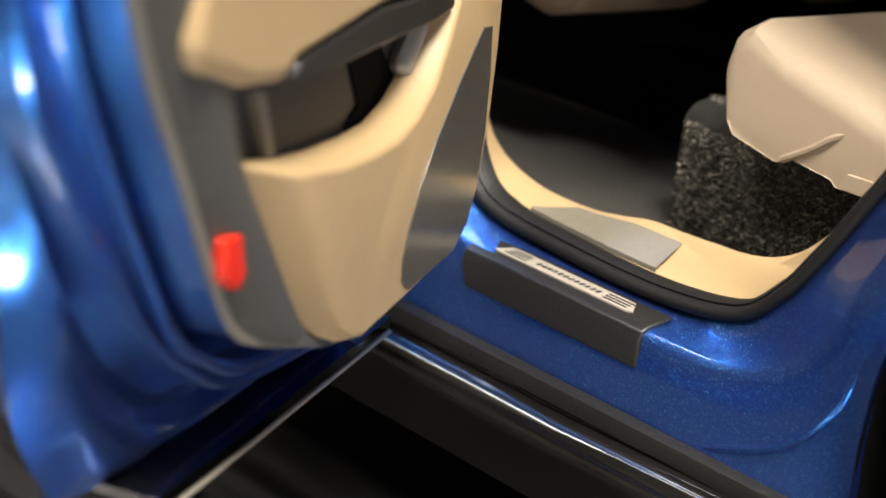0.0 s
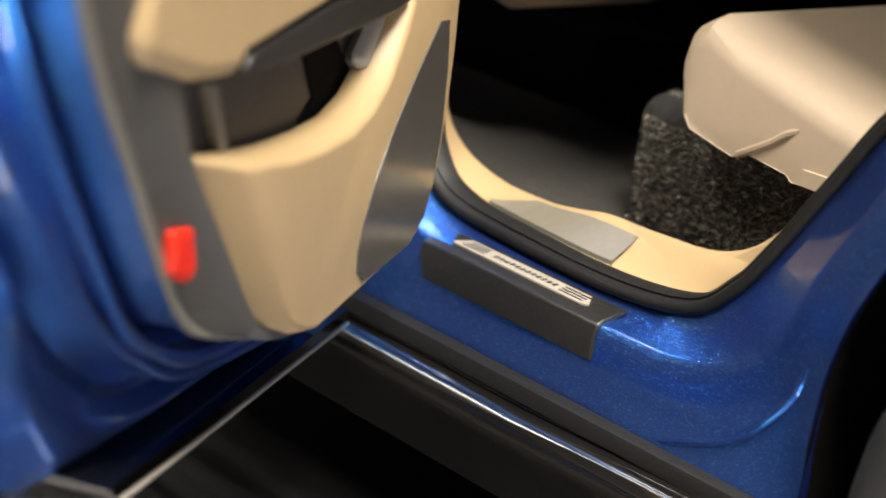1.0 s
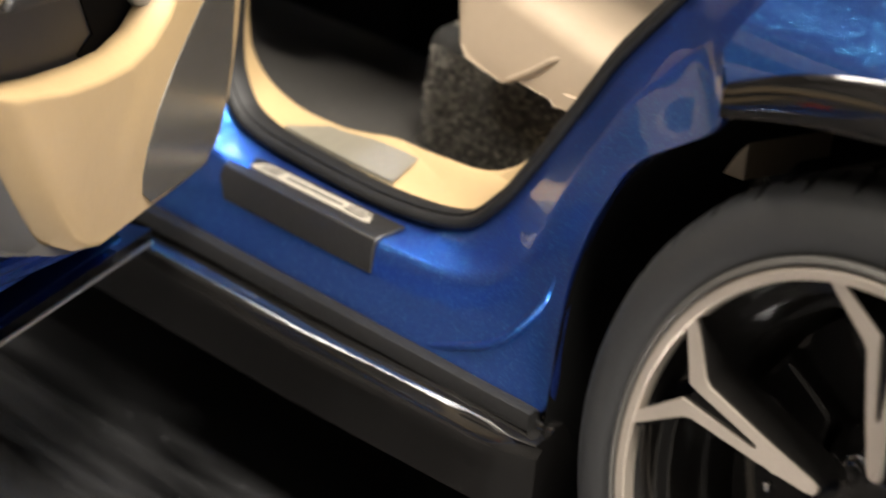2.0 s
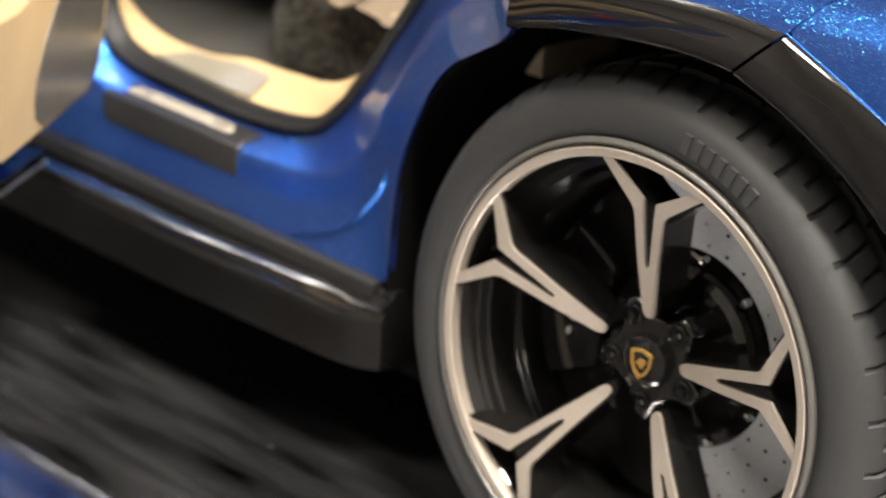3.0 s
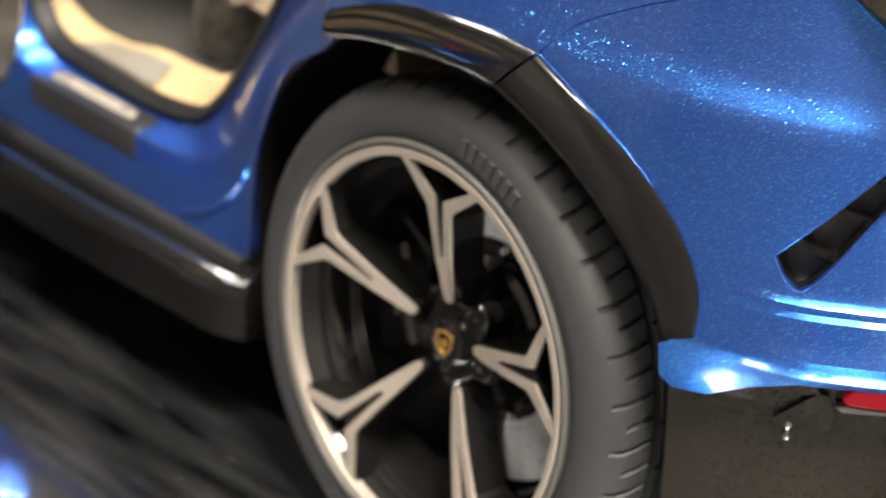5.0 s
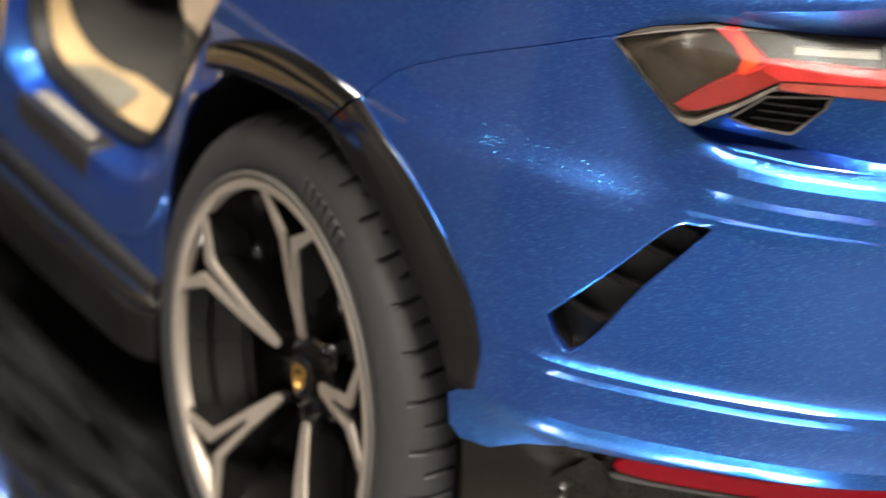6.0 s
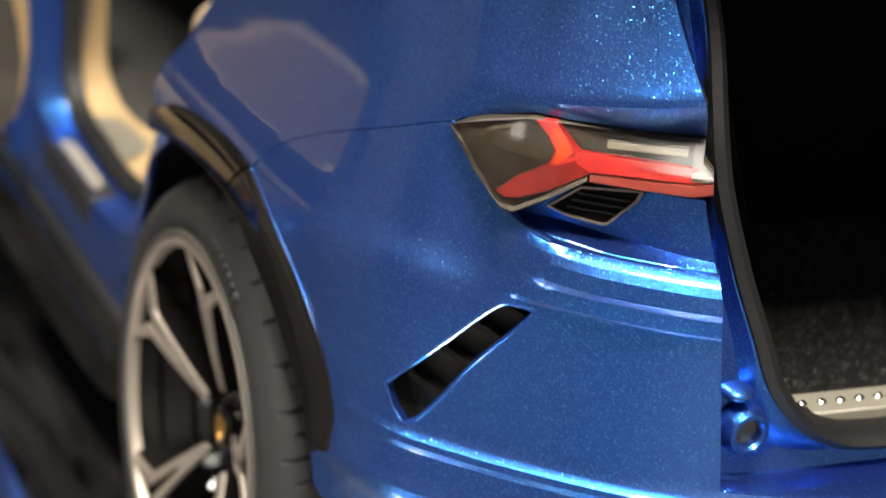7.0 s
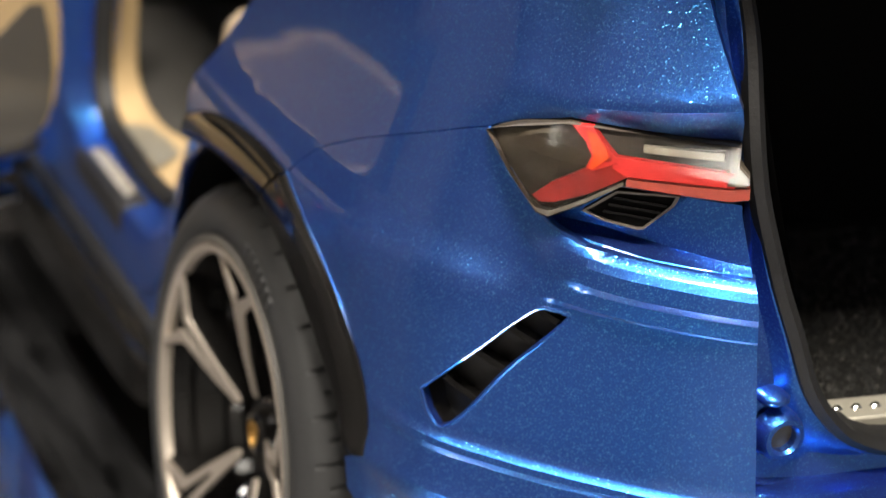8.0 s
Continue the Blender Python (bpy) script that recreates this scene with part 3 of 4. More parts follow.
def skin_panel(name, poly, label, place=None, holes=(), step=1.0, rows=CREASES, thick=0.9, mat=None, parent=None, slants=()):
    """A painted panel with the outline poly on the skin, sliced finely enough to follow it, with holes cut through."""
    place = place or skin
    flat = bmesh.new()
    flat.faces.new([flat.verts.new((a, b, 0)) for a, b in poly])
    q0, q1 = min(a for a, b in poly), max(a for a, b in poly)
    z0, z1 = min(b for a, b in poly), max(b for a, b in poly)
    planes = [((q0 + (q1 - q0) * i / math.ceil((q1 - q0) / step), 0), (1, 0)) for i in range(1, math.ceil((q1 - q0) / step))]
    planes += [((0, z), (0, 1)) for z in rows] + [((0, z0 + step * i + 0.03), (0, 1)) for i in range(1, int((z1 - z0) / step))]
    planes += [((52, z), (-0.215, 1)) for z in slants]
    for hole in holes:
        for (a, b), (c, d) in zip(hole, hole[1:] + hole[:1]):
            planes.append(((a, b), (b - d, c - a)))
    for co, no in planes:
        bmesh.ops.bisect_plane(flat, geom=flat.verts[:] + flat.edges[:] + flat.faces[:], plane_co=(*co, 0), plane_no=(*no, 0), dist=1e-5)
    gone = [f for f in flat.faces if any(inside(f.calc_center_median(), h) for h in holes)]
    bmesh.ops.delete(flat, geom=gone, context="FACES")
    bmesh.ops.remove_doubles(flat, verts=flat.verts, dist=0.02)
    flat.verts.index_update()
    bm = bmesh.new()
    roll = 0.0
    top = [bm.verts.new(place(v.co.x, v.co.y, -roll if v.is_boundary else 0)) for v in flat.verts]
    low = [bm.verts.new(place(v.co.x, v.co.y, -thick)) for v in flat.verts]
    for f in flat.faces:
        i = [v.index for v in f.verts]
        bm.faces.new([top[k] for k in i])
        bm.faces.new([low[k] for k in reversed(i)])
    for e in flat.edges:
        if len(e.link_faces) == 1:
            a, b = e.verts[0].index, e.verts[1].index
            bm.faces.new((top[a], top[b], low[b], low[a]))
    flat.free()
    ob = part(name, bm, mat or BLUE, parent or car, label, sharp=26)
    return ob


VENT = [(31.75, 41.5), (32.6, 40.0), (33.7, 39.2), (34.6, 39.6), (36.0, 41.3), (38.5, 45.2), (42.4, 50.1), (41.2, 50.35), (40.0, 50.15), (38.4, 48.7), (36.0, 46.0)]
bumper_poly = BOTTOM[1:] + [(95, 39.5)] + [(57.0, 39.5), (55.9, 47), (54.8, 54), (54.4, 55.7)] + LAMP_RIM[-2::-1] + [(29.9, 60.1), (22.1, 57.2), (18, 55.6), (14, 53.7), (12.2, 52.6), (11, 51.2), (10.4, 50.05)] + [(14.0, 46.6), (18.4, 44.0), (21.9, 41.0), (24.0, 38.4), (24.9, 36.4), (25.3, 34.0), (25.0, 33.0), (24.0, 32.3)]
bumper = skin_panel("rear_bumper", bumper_poly, "blue metallic rear bumper with a slanted black vent", holes=[VENT])
quarter_poly = [(-13.2, 45.8), (-8, 47.8), (-2.1, 49.0), (4.7, 49.4), (9.9, 49.2), (10.2, 50.3)] + [(10.95, 51.25), (12.15, 52.68), (13.97, 53.8), (18, 55.7), (22.1, 57.3), (29.9, 60.2), (32.2, 60.88), (39.9, 63.5), (44.6, 63.8), (52.1, 64.1), (52.0, 66), (51.8, 67), (51.0, 68.3), (48.0, 73), (44.0, 80), (36, 91), (12, 91), (2, 75), (-4, 65), (-9.5, 57), (-12.6, 52), (-14.3, 48.5)]
skin_panel("quarter_panel", quarter_poly, "blue metallic rear quarter panel", rows=(), slants=[64.2, 65.6, 66.3, 66.9, 67.2, 67.5, 68.2, 69.2])


def bead(name, path, r, mat, parent, label=""):
    """A thin rounded edge along a path of points."""
    bm = bmesh.new()
    rows = []
    for i, p in enumerate(path):
        a, b = Vector(path[max(i - 1, 0)]), Vector(path[min(i + 1, len(path) - 1)])
        t = (b - a).normalized()
        u = t.cross(Vector((0.3, 0.2, 1))).normalized()
        v = t.cross(u)
        rows.append([tuple(Vector(p) + u * r * math.cos(k * math.tau / 8) + v * r * math.sin(k * math.tau / 8)) for k in range(8)])
    sheet(bm, rows, closed=True)
    return part(name, bm, mat, parent, label)


bead("seam_fill", [skin(q, z, -0.36) for q, z in spline(SEAM[1:], 5)], 0.24, BLUE, bumper)
bead("arch_lip", [skin(q, z, -0.02) for q, z in spline(OUTER[4:], 6)], 0.09, BLUE, bumper)
bead("lamp_rim", [skin(q, z, -0.1) for q, z in spline(LAMP_RIM[:6], 6)], 0.16, BLUE, bumper)
bead("vent_rim", [skin(q, z, -0.12) for q, z in spline(VENT + VENT[:1], 5)], 0.18, BLUE, bumper)

# slanted vent: dark pocket with crossbars
vent = skin_panel("side_vent", [(q + (q - 37) * 0.06, z + (z - 44.6) * 0.06) for q, z in VENT], "gloss black slanted bumper vent", place=lambda q, z, d: skin(q, z, d - 2.6), thick=0.5, mat=SATIN)
vent_wall = bmesh.new()
loop = spline(VENT + VENT[:1], 3)[:-1]
sheet(vent_wall, [[skin(q, z, d) for q, z in loop] for d in (-0.15, -0.9, -2.7)], closed=True)
part("vent_wall", vent_wall, GLOSS, vent)
for c, w in ((0.12, 0.5), (0.40, 0.5), (0.66, 0.45), (0.86, 0.4)):
    q, z = 33.3 + (41.4 - 33.3) * c, 40.4 + (50.2 - 40.4) * c
    bar = prism([(-2.6, -0.25), (2.6, 0.1), (2.6, 0.6), (-2.6, 0.25)], lambda a, b, d, q=q, z=z: skin(q + a * 0.85, z - a * 0.34 + b + 0.3, d), -2.4, -1.3, 0.8)
    part("vent_bar", bar, GLOSS, vent)

# ---- tail lamp ----
def pocket(q, z, d=0.0):
    """The recess round the lamp: a floor behind the bumper's upper edge, then a wall, deep on the side and shallow at the back."""
    lip = table(q, [(36, -2.6), (40, -1.2), (43, -0.3), (47, 0.7)])
    deep = min(lip - 1.0, table(q, [(43, -3.0), (54, -0.5)]))
    return stand(q, z, d + table(z, [(55.2, lip), (55.7, lip - 0.5), (56.1, deep), (60.2, deep - 0.1), (60.9, -3.3), (64.5, -3.5)]) - 1.2 * (1 - smooth(q, 31, 38)))


skin_panel("lamp_pocket", [(31.6, 60.8), (36, 57.4), (39.2, 55.2), (54.4, 55.2), (53.6, 57.5), (52.9, 59.6), (52.2, 64.4), (39.9, 63.7)], "blue painted recess round the tail lamp", place=pocket, rows=[55.7, 56.1, 60.2, 60.9], thick=0.6)
LAMP = [(32.4, 60.75), (36.2, 62.2), (39.9, 63.3), (44.6, 63.6), (52.1, 63.9), (52.2, 62.8), (53.0, 62.3), (53.2, 61.1), (51.9, 60.7), (44.7, 60.4), (42.4, 58.6), (39.9, 57.0), (39.0, 57.1), (36.2, 59.0)]
lamp_body = skin_panel("tail_lamp", LAMP, "smoked tail lamp with a red forked light band", place=lambda q, z, d: lens(q, z, d - 0.9), rows=[61, 62], thick=1.6, mat=SMOKE)


def lamp_piece(name, poly, mat, d0, d1, label=""):
    return part(name, prism(poly, lens, d0, d1, 0.8), mat, lamp_body, label)


lamp_piece("red_band", [(43.6, 62.1), (44.6, 62.15), (48.2, 62.3), (51.95, 62.4), (52.1, 61.6), (48.4, 61.35), (44.9, 61.05), (43.9, 61.4)], LAMPRED, -0.95, -0.3, "red light band")
lamp_piece("red_arm", [(38.5, 58.2), (39.8, 59.5), (42.0, 61.0), (42.5, 61.1), (43.6, 62.1), (45.0, 61.05), (42.5, 59.3), (40.3, 58.2), (39.1, 57.9)], LAMPMAROON, -0.95, -0.32, "red lower arm of the light band")
lamp_piece("red_stem", [(40.3, 63.3), (41.7, 63.45), (42.9, 62.7), (44.2, 61.95), (43.6, 61.5), (42.6, 61.0), (42.1, 61.1), (42.3, 61.9), (41.6, 62.6)], LAMPRED, -0.9, -0.28, "red upper arm of the light band")
lamp_piece("orange_light", [(41.5, 63.15), (42.1, 63.1), (43.2, 62.4), (43.5, 62.0), (43.0, 61.5), (42.6, 61.1), (42.3, 61.2), (42.45, 61.9), (42.0, 62.5)], LAMPORANGE, -0.9, -0.24, "orange turn light")
lamp_piece("white_bar", [(45.5, 62.95), (51.0, 63.35), (51.1, 62.95), (45.6, 62.6)], WHITE, -0.9, -0.45, "white reversing light bar")
lamp_piece("lower_edge", [(45.0, 60.95), (52.0, 61.5), (53.1, 61.75), (53.15, 61.1), (51.9, 60.75), (45.0, 60.45)], PINK, -1.2, -0.2, "clear pinkish lower edge")
lamp_piece("end_block", [(51.4, 63.8), (52.1, 63.85), (52.2, 62.8), (52.9, 62.3), (52.9, 61.8), (51.6, 61.7)], LAMPEND, -0.95, -0.25, "clear end block")
lamp_piece("chin", [(38.2, 57.75), (38.9, 57.42), (40.05, 57.5), (42.45, 59.02), (44.8, 60.72), (44.8, 60.45), (42.4, 58.65), (39.9, 57.05), (39.0, 57.15)], GREYRIM, -1.1, -0.2, "clear grey lower chin")
skin_panel("lens", LAMP, "clear glossy lens cover", place=lens, rows=[60.6, 61, 61.5, 62], thick=0.18, mat=CLEAR, parent=lamp_body)
rim_w = bmesh.new()
sheet(rim_w, [[lens(q, z, d) for q, z in LAMP] for d in (-0.2, -0.8)], closed=True)
part("lens_edge", rim_w, LAMPEND, lamp_body, "clear grey rim of the lens")
# small black grille that hangs below the lamp
grille = skin_panel("lamp_grille", [(42.0, 57.7), (44.2, 59.6), (48.6, 60.2), (48.3, 59.4), (46.4, 57.3), (46.0, 57.2), (43.6, 57.3)], "black grille with a bright frame under the lamp", place=lambda q, z, d: stand(q, z, d - 1.0), rows=(), thick=0.8, mat=DARK)
GF = [(42.0, 57.7), (44.2, 59.6), (48.6, 60.2), (48.3, 59.4), (46.4, 57.3), (46.0, 57.2), (43.6, 57.3)]
frame_bm = bmesh.new()
for (a, b), (c, d) in zip(GF, GF[1:] + GF[:1]):
    k = 0.9
    prism([(a, b), (c, d), (45.4 + (c - 45.4) * k, 58.4 + (d - 58.4) * k), (45.4 + (a - 45.4) * k, 58.4 + (b - 58.4) * k)], lambda q, z, d: stand(q, z, d - 1.0), 0.0, 0.25, bm=frame_bm)
part("grille_frame", frame_bm, LAMPEND, grille)
for k in range(3):
    z = 57.9 + 0.55 * k
    part("grille_slat", prism([(43.4 + 0.3 * k, z), (47.0 + 0.35 * k, z + 0.15), (47.1 + 0.35 * k, z + 0.33), (43.5 + 0.3 * k, z + 0.18)], lambda q, z, d: stand(q, z, d - 1.0), 0.0, 0.16), GLOSS, grille)

# ---- rear apron below the bumper ----
def apron(q, z, d=0.0):
    return stand(q, z, d + table(z, [(8, -4.6), (14, -3.8), (22, -3.0), (29, -2.2), (34, -1.2)]))


apron_ob = skin_panel("rear_apron", [(24.2, 31.0), (24.2, 16), (30, 9.5), (95, 9.5), (95, 34.2), (40, 33.4), (34.5, 33.2), (30, 31.5)], "satin black rear apron with a red reflector", place=apron, rows=[14, 22, 29], step=2.0, mat=APRON)
refl = part("reflector", prism([(38.0, 31.4), (38.8, 32.25), (41, 32.35), (60, 32.7), (60, 31.0), (41, 30.6), (38.4, 30.7)], apron, 0.1, 1.1, 1.2), DEEPRED, apron_ob, "long deep red reflector")
bevelled(refl, 0.25)
bevelled(part("reflector_surround", prism([(37.6, 30.5), (38.2, 30.0), (60, 30.4), (60, 30.9), (41, 30.5), (38.4, 30.6)], apron, 0.0, 0.9, 1.2), GREY, apron_ob), 0.15)
part("apron_fin", prism([(33.2, 28.5), (36.5, 31.2), (37.2, 31.0), (38.0, 28.6), (36.9, 27.6), (36.3, 28.8), (33.8, 27.7)], apron, 0.0, 0.5, 1.0), APRON, apron_ob)
part("apron_fin", prism([(24.6, 30.0), (31, 31.2), (36.2, 31.9), (36.5, 31.2), (31, 30.4), (25, 29.2)], apron, 0.0, 0.6, 1.0), APRON, apron_ob)
for dz in (0.0, 0.95):
    part("apron_screw", turned([(0.0001, -0.75), (0.25, -0.7), (0.42, -0.3), (0.45, 0.1)], 14, lambda r, a, d, dz=dz: apron(34.6 + r * math.cos(a), 27.3 + dz + r * math.sin(a), -d), close=False), CHROME, apron_ob)

# ---- boot: painted frame, seal, carpeted floor ----
BOOT = [(12, 82.5), (17.2, 80.0), (18.8, 75.8), (19.5, 70.9), (19.6, 63.1), (21.8, 55.7), (24.0, 50.5), (25.8, 46.4), (28.4, 43.4), (31.0, 41.9), (34.5, 41.2), (45, 41.0), (56, 41.0)]
boot_edge = spline(BOOT, 4)


def boot_x(z):
    return table(z, [(38, 47.6), (41, 46.9), (48, 46.3), (56, 45.3), (64, 44.2), (68, 42.6), (75, 39.6), (81, 36.5)])


def boot_out(y, z, w):
    """Moves a boot-frame point outwards, away from the opening."""
    cy, cz = 56.0, 62.0
    k = w / math.hypot(y - cy, z - cz)
    return y + (y - cy) * k, z + (z - cz) * k


frame_out = [(36.5, 4, 84), (38, 9, 83)] + [skin(table(z, RIGHT), z, -0.8) for z in (77.5, 71.5, 63.1, 55.5, 50.0, 45.0)] + [(46.9, 21.4, 40.4), (46.9, 26.5, 39.5), (46.9, 34, 39.5), (46.9, 45, 39.5), (46.9, 56, 39.5)]
frame_line = spline(frame_out, 4)
jamb = bmesh.new()
rows = []
for w, dx in ((0.0, -0.1), (0.06, -1.1), (0.62, -1.2), (0.78, -0.7), (0.9, -0.1), (1.0, 0.0), (1.02, -1.5)):
    row = []
    for (ox, oy, oz), (y, z) in zip(frame_line, boot_edge):
        row.append(((ox if w < 0.03 else boot_x(oz + (z - oz) * w)) + dx, oy + (y - oy) * w, oz + (z - oz) * w))
    rows.append(row)
sheet(jamb, rows)
boot = part("boot_frame", jamb, BLUE, car, "blue painted frame of the open boot", sharp=40)
seal = bmesh.new()
rows = []
for w, dx in ((0.15, -0.6), (0.1, 0.35), (-0.5, 0.75), (-1.1, 0.4), (-1.25, -0.8), (-1.3, -3.5)):
    rows.append([(boot_x(z) + dx, *boot_out(y, z, w)) for y, z in boot_edge])
sheet(seal, rows)
part("boot_seal", seal, SEAL, boot, "black rubber boot seal", sharp=50)
ledge = bmesh.new()
outer = [skin(56.9 + 1.2 * i, 39.45, 0.0) for i in range(28)]
sheet(ledge, [outer, [(x - 0.5, y, 39.62) for x, y, z in outer], [(46.6, y + (0.8 if k == 0 else 0), 39.62) for k, (x, y, z) in enumerate(outer)], [(44.5, y + 0.8, 39.3) for x, y, z in outer]])
part("boot_sill", ledge, BLUE, boot, "blue ledge below the boot opening", sharp=60)
eye = turned([(0.95, -1.3), (1.0, 0.1), (1.2, 0.35), (1.5, 0.3), (1.75, -0.1), (1.95, -1.2)], 36, lambda r, a, d: (46.9 + d, 24.4 + r * math.cos(a), 43.3 + r * math.sin(a)), close=False)
part("lock_eye", eye, BLUE, boot, "round raised blue eye in the boot frame")
part("eye_plug", turned([(0.0001, -0.5), (1.0, -0.5)], 24, lambda r, a, d: (46.9 + d, 24.4 + r * math.cos(a), 43.3 + r * math.sin(a)), close=False), GREY, boot)
part("frame_boss", turned([(0.0001, 0.75), (0.35, 0.68), (0.7, 0.4), (0.95, -0.1), (1.0, -1.2)], 20, lambda r, a, d: (46.4 + d, 23.6 + 1.25 * r * math.cos(a), 46.1 + 0.6 * r * math.sin(a)), close=False), BLUE, boot)

# Lining coloured near-black to stand for the shade inside the boot.
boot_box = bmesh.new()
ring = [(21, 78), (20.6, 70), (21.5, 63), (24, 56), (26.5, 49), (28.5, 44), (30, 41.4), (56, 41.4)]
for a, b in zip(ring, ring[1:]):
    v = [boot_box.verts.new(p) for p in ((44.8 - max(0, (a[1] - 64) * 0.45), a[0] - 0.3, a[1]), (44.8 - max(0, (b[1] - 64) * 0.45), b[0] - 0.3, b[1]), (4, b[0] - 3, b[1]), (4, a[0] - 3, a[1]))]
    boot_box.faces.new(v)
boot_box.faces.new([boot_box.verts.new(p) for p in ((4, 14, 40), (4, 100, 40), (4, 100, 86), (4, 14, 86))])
part("boot_lining", boot_box, DARK, car, "boot lining, near-black to stand for the boot's shade")


def fuzz(name, origin, ux, uy, normal, count, length, mat, parent, label, seed):
    """Short stray fibres that stand on a flat stretch of flock."""
    rnd = random.Random(seed)
    verts, faces = [], []
    o, ux, uy, normal = Vector(origin), Vector(ux), Vector(uy), Vector(normal)
    for _ in range(count):
        p = o + ux * rnd.random() + uy * rnd.random()
        tip = (normal + Vector([rnd.uniform(-1, 1) for _ in range(3)]) * 0.9).normalized() * length * rnd.uniform(0.5, 1.3)
        side = tip.cross(Vector([rnd.uniform(-1, 1) for _ in range(3)])).normalized() * 0.034
        n = len(verts)
        verts += [tuple((p - side) * MM), tuple((p + side) * MM), tuple((p + tip + side * 0.5) * MM), tuple((p + tip - side * 0.5) * MM)]
        faces.append((n, n + 1, n + 2, n + 3))
    me = bpy.data.meshes.new(name)
    me.from_pydata(verts, [], faces)
    me.materials.append(mat)
    ob = new(name, me)
    ob.parent = parent
    return tagged(ob, label, kind="stuff")


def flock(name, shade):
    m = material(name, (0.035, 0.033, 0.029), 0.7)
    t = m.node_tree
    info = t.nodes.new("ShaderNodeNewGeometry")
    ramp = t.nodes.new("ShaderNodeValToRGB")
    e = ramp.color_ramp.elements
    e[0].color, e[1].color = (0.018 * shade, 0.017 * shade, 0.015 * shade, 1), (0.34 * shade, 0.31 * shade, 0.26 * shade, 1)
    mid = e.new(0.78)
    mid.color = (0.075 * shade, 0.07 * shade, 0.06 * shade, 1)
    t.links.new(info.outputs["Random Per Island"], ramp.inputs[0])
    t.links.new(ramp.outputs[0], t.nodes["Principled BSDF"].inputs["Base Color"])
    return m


# Same flock twice: coloured lighter as lit on the seat, darker as shaded in the boot.
FLOCK, SHADED_FLOCK = flock("lit_charcoal_flock", 2.4), flock("shaded_boot_flock", 0.28)
FLOCKBASE = grain(material("charcoal_flock_base", (0.014, 0.0135, 0.012), 0.9), 1500, 0.6, 0.8)
# Flock base darkened in colour for the shade inside the boot.
SHADED_FLOCKBASE = grain(material("shaded_flock_base", (0.005, 0.0047, 0.0042), 0.95, spec=0.1), 1500, 0.6, 0.8)
boot_floor = part("boot_floor", box(6, 45.2, 29.5, 90, 40.2, 41.5), SHADED_FLOCKBASE, car, "charcoal flocked boot floor")
fuzz("flock", (8, 29.8, 41.5), (35, 0, 0), (0, 28, 0), (0, 0, 1), 9000, 0.4, SHADED_FLOCK, boot_floor, "short charcoal flock", 3)
strip = bevelled(part("boot_strip", box(41.2, 44.4, 30.4, 80, 41.5, 42.9), TREAD, car, "ribbed metal loading strip with rivets"), 0.2)
for k in range(16):
    part("rivet", turned([(0.0001, 0.2), (0.2, 0.18), (0.34, 0.0)], 12, lambda r, a, d, k=k: (42.8 + r * math.cos(a), 31.5 + 1.65 * k + r * 1.3 * math.sin(a), 42.9 + d), close=False), CHROME, strip)

# ---- door opening: painted jamb, seal, trim ----
EDGE_B = [(-71, 8, 62), (-71, 8, 42), (-70.6, 8, 33), (-68.8, 8, 28.8), (-65.4, 8, 26.6), (-57.6, 8, 25.9), (-48, 8, 25.8), (-40.8, 8, 26.9), (-37.2, 8, 29.7), (-35.3, 8, 32.2), (-33.5, 8, 34.9), (-30.7, 8, 39.4), (-28.4, 8, 43.1), (-25.2, 8, 47.0), (-22.7, 8, 50.1), (-17, 8.8, 58), (-9, 11, 68), (0, 14, 80)]
EDGE_M = [(-74, 5, 62), (-74, 5, 42), (-74, 5, 32), (-71, 5, 27.4), (-66, 4.8, 25.3), (-57.6, 4.7, 24.8), (-47, 4.7, 24.6), (-37.5, 4.7, 24.9), (-32, 4.6, 27.2), (-30.2, 4.5, 30.0), (-29, 4.4, 33), (-26.3, 4.2, 38), (-23.6, 4.0, 42), (-19.5, 3.8, 46), (-17, 3.6, 49.6), (-11.8, 5.0, 58), (-5, 7.3, 68), (4, 11, 80)]
EDGE_A = [(-79, 3, 62), (-79, 3, 42), (-79, 3.5, 24), (-74, 3.9, 17.9), (-66, 3.9, 17.8), (-56, 3.9, 17.8), (-44, 3.9, 18.0), (-33, 3.9, 18.6), (-27.0, 3.9, 18.9), (-26.4, 3.6, 24.6), (-25.9, 3.4, 29.5), (-24.2, 3.2, 34.5), (-21.2, 2.6, 39), (-14.9, 1.8, 43.4), (-14.4, 1.0, 48.3), (-9.6, 3.4, 57), (-4, 5.6, 65), (4, 8.6, 78)]
jb, jm, ja = spline(EDGE_B, 6), spline(EDGE_M, 6), spline(EDGE_A, 6)


def mid(p, q, w, dy=0.0):
    return tuple(a + (b - a) * w + (dy if i == 1 else 0) for i, (a, b) in enumerate(zip(p, q)))




def shelf(b, m):
    """The flat step of the sill in front of the seal; higher up it runs straight."""
    w = smooth(b[2], 28, 33) if b[0] > -60 else smooth(b[2], 31, 36)
    x, y, z = mid(b, m, 0.3)
    return (x, y, min(z, m[2] + 0.4) * (1 - w) + z * w)


jamb_rows = [[(x, y + 2.5, z) for x, y, z in jb], jb, [shelf(b, m) for b, m in zip(jb, jm)], [mid(b, m, 0.86) for b, m in zip(jb, jm)], [mid(m, a, 0.06, -0.06) for m, a in zip(jm, ja)], [mid(m, a, 0.5, 0.12) for m, a in zip(jm, ja)], [mid(m, a, 0.8, 0.15) for m, a in zip(jm, ja)], ja, [(x, y + 0.7, z) for x, y, z in ja]]
jamb_bm = bmesh.new()
sheet(jamb_bm, jamb_rows)
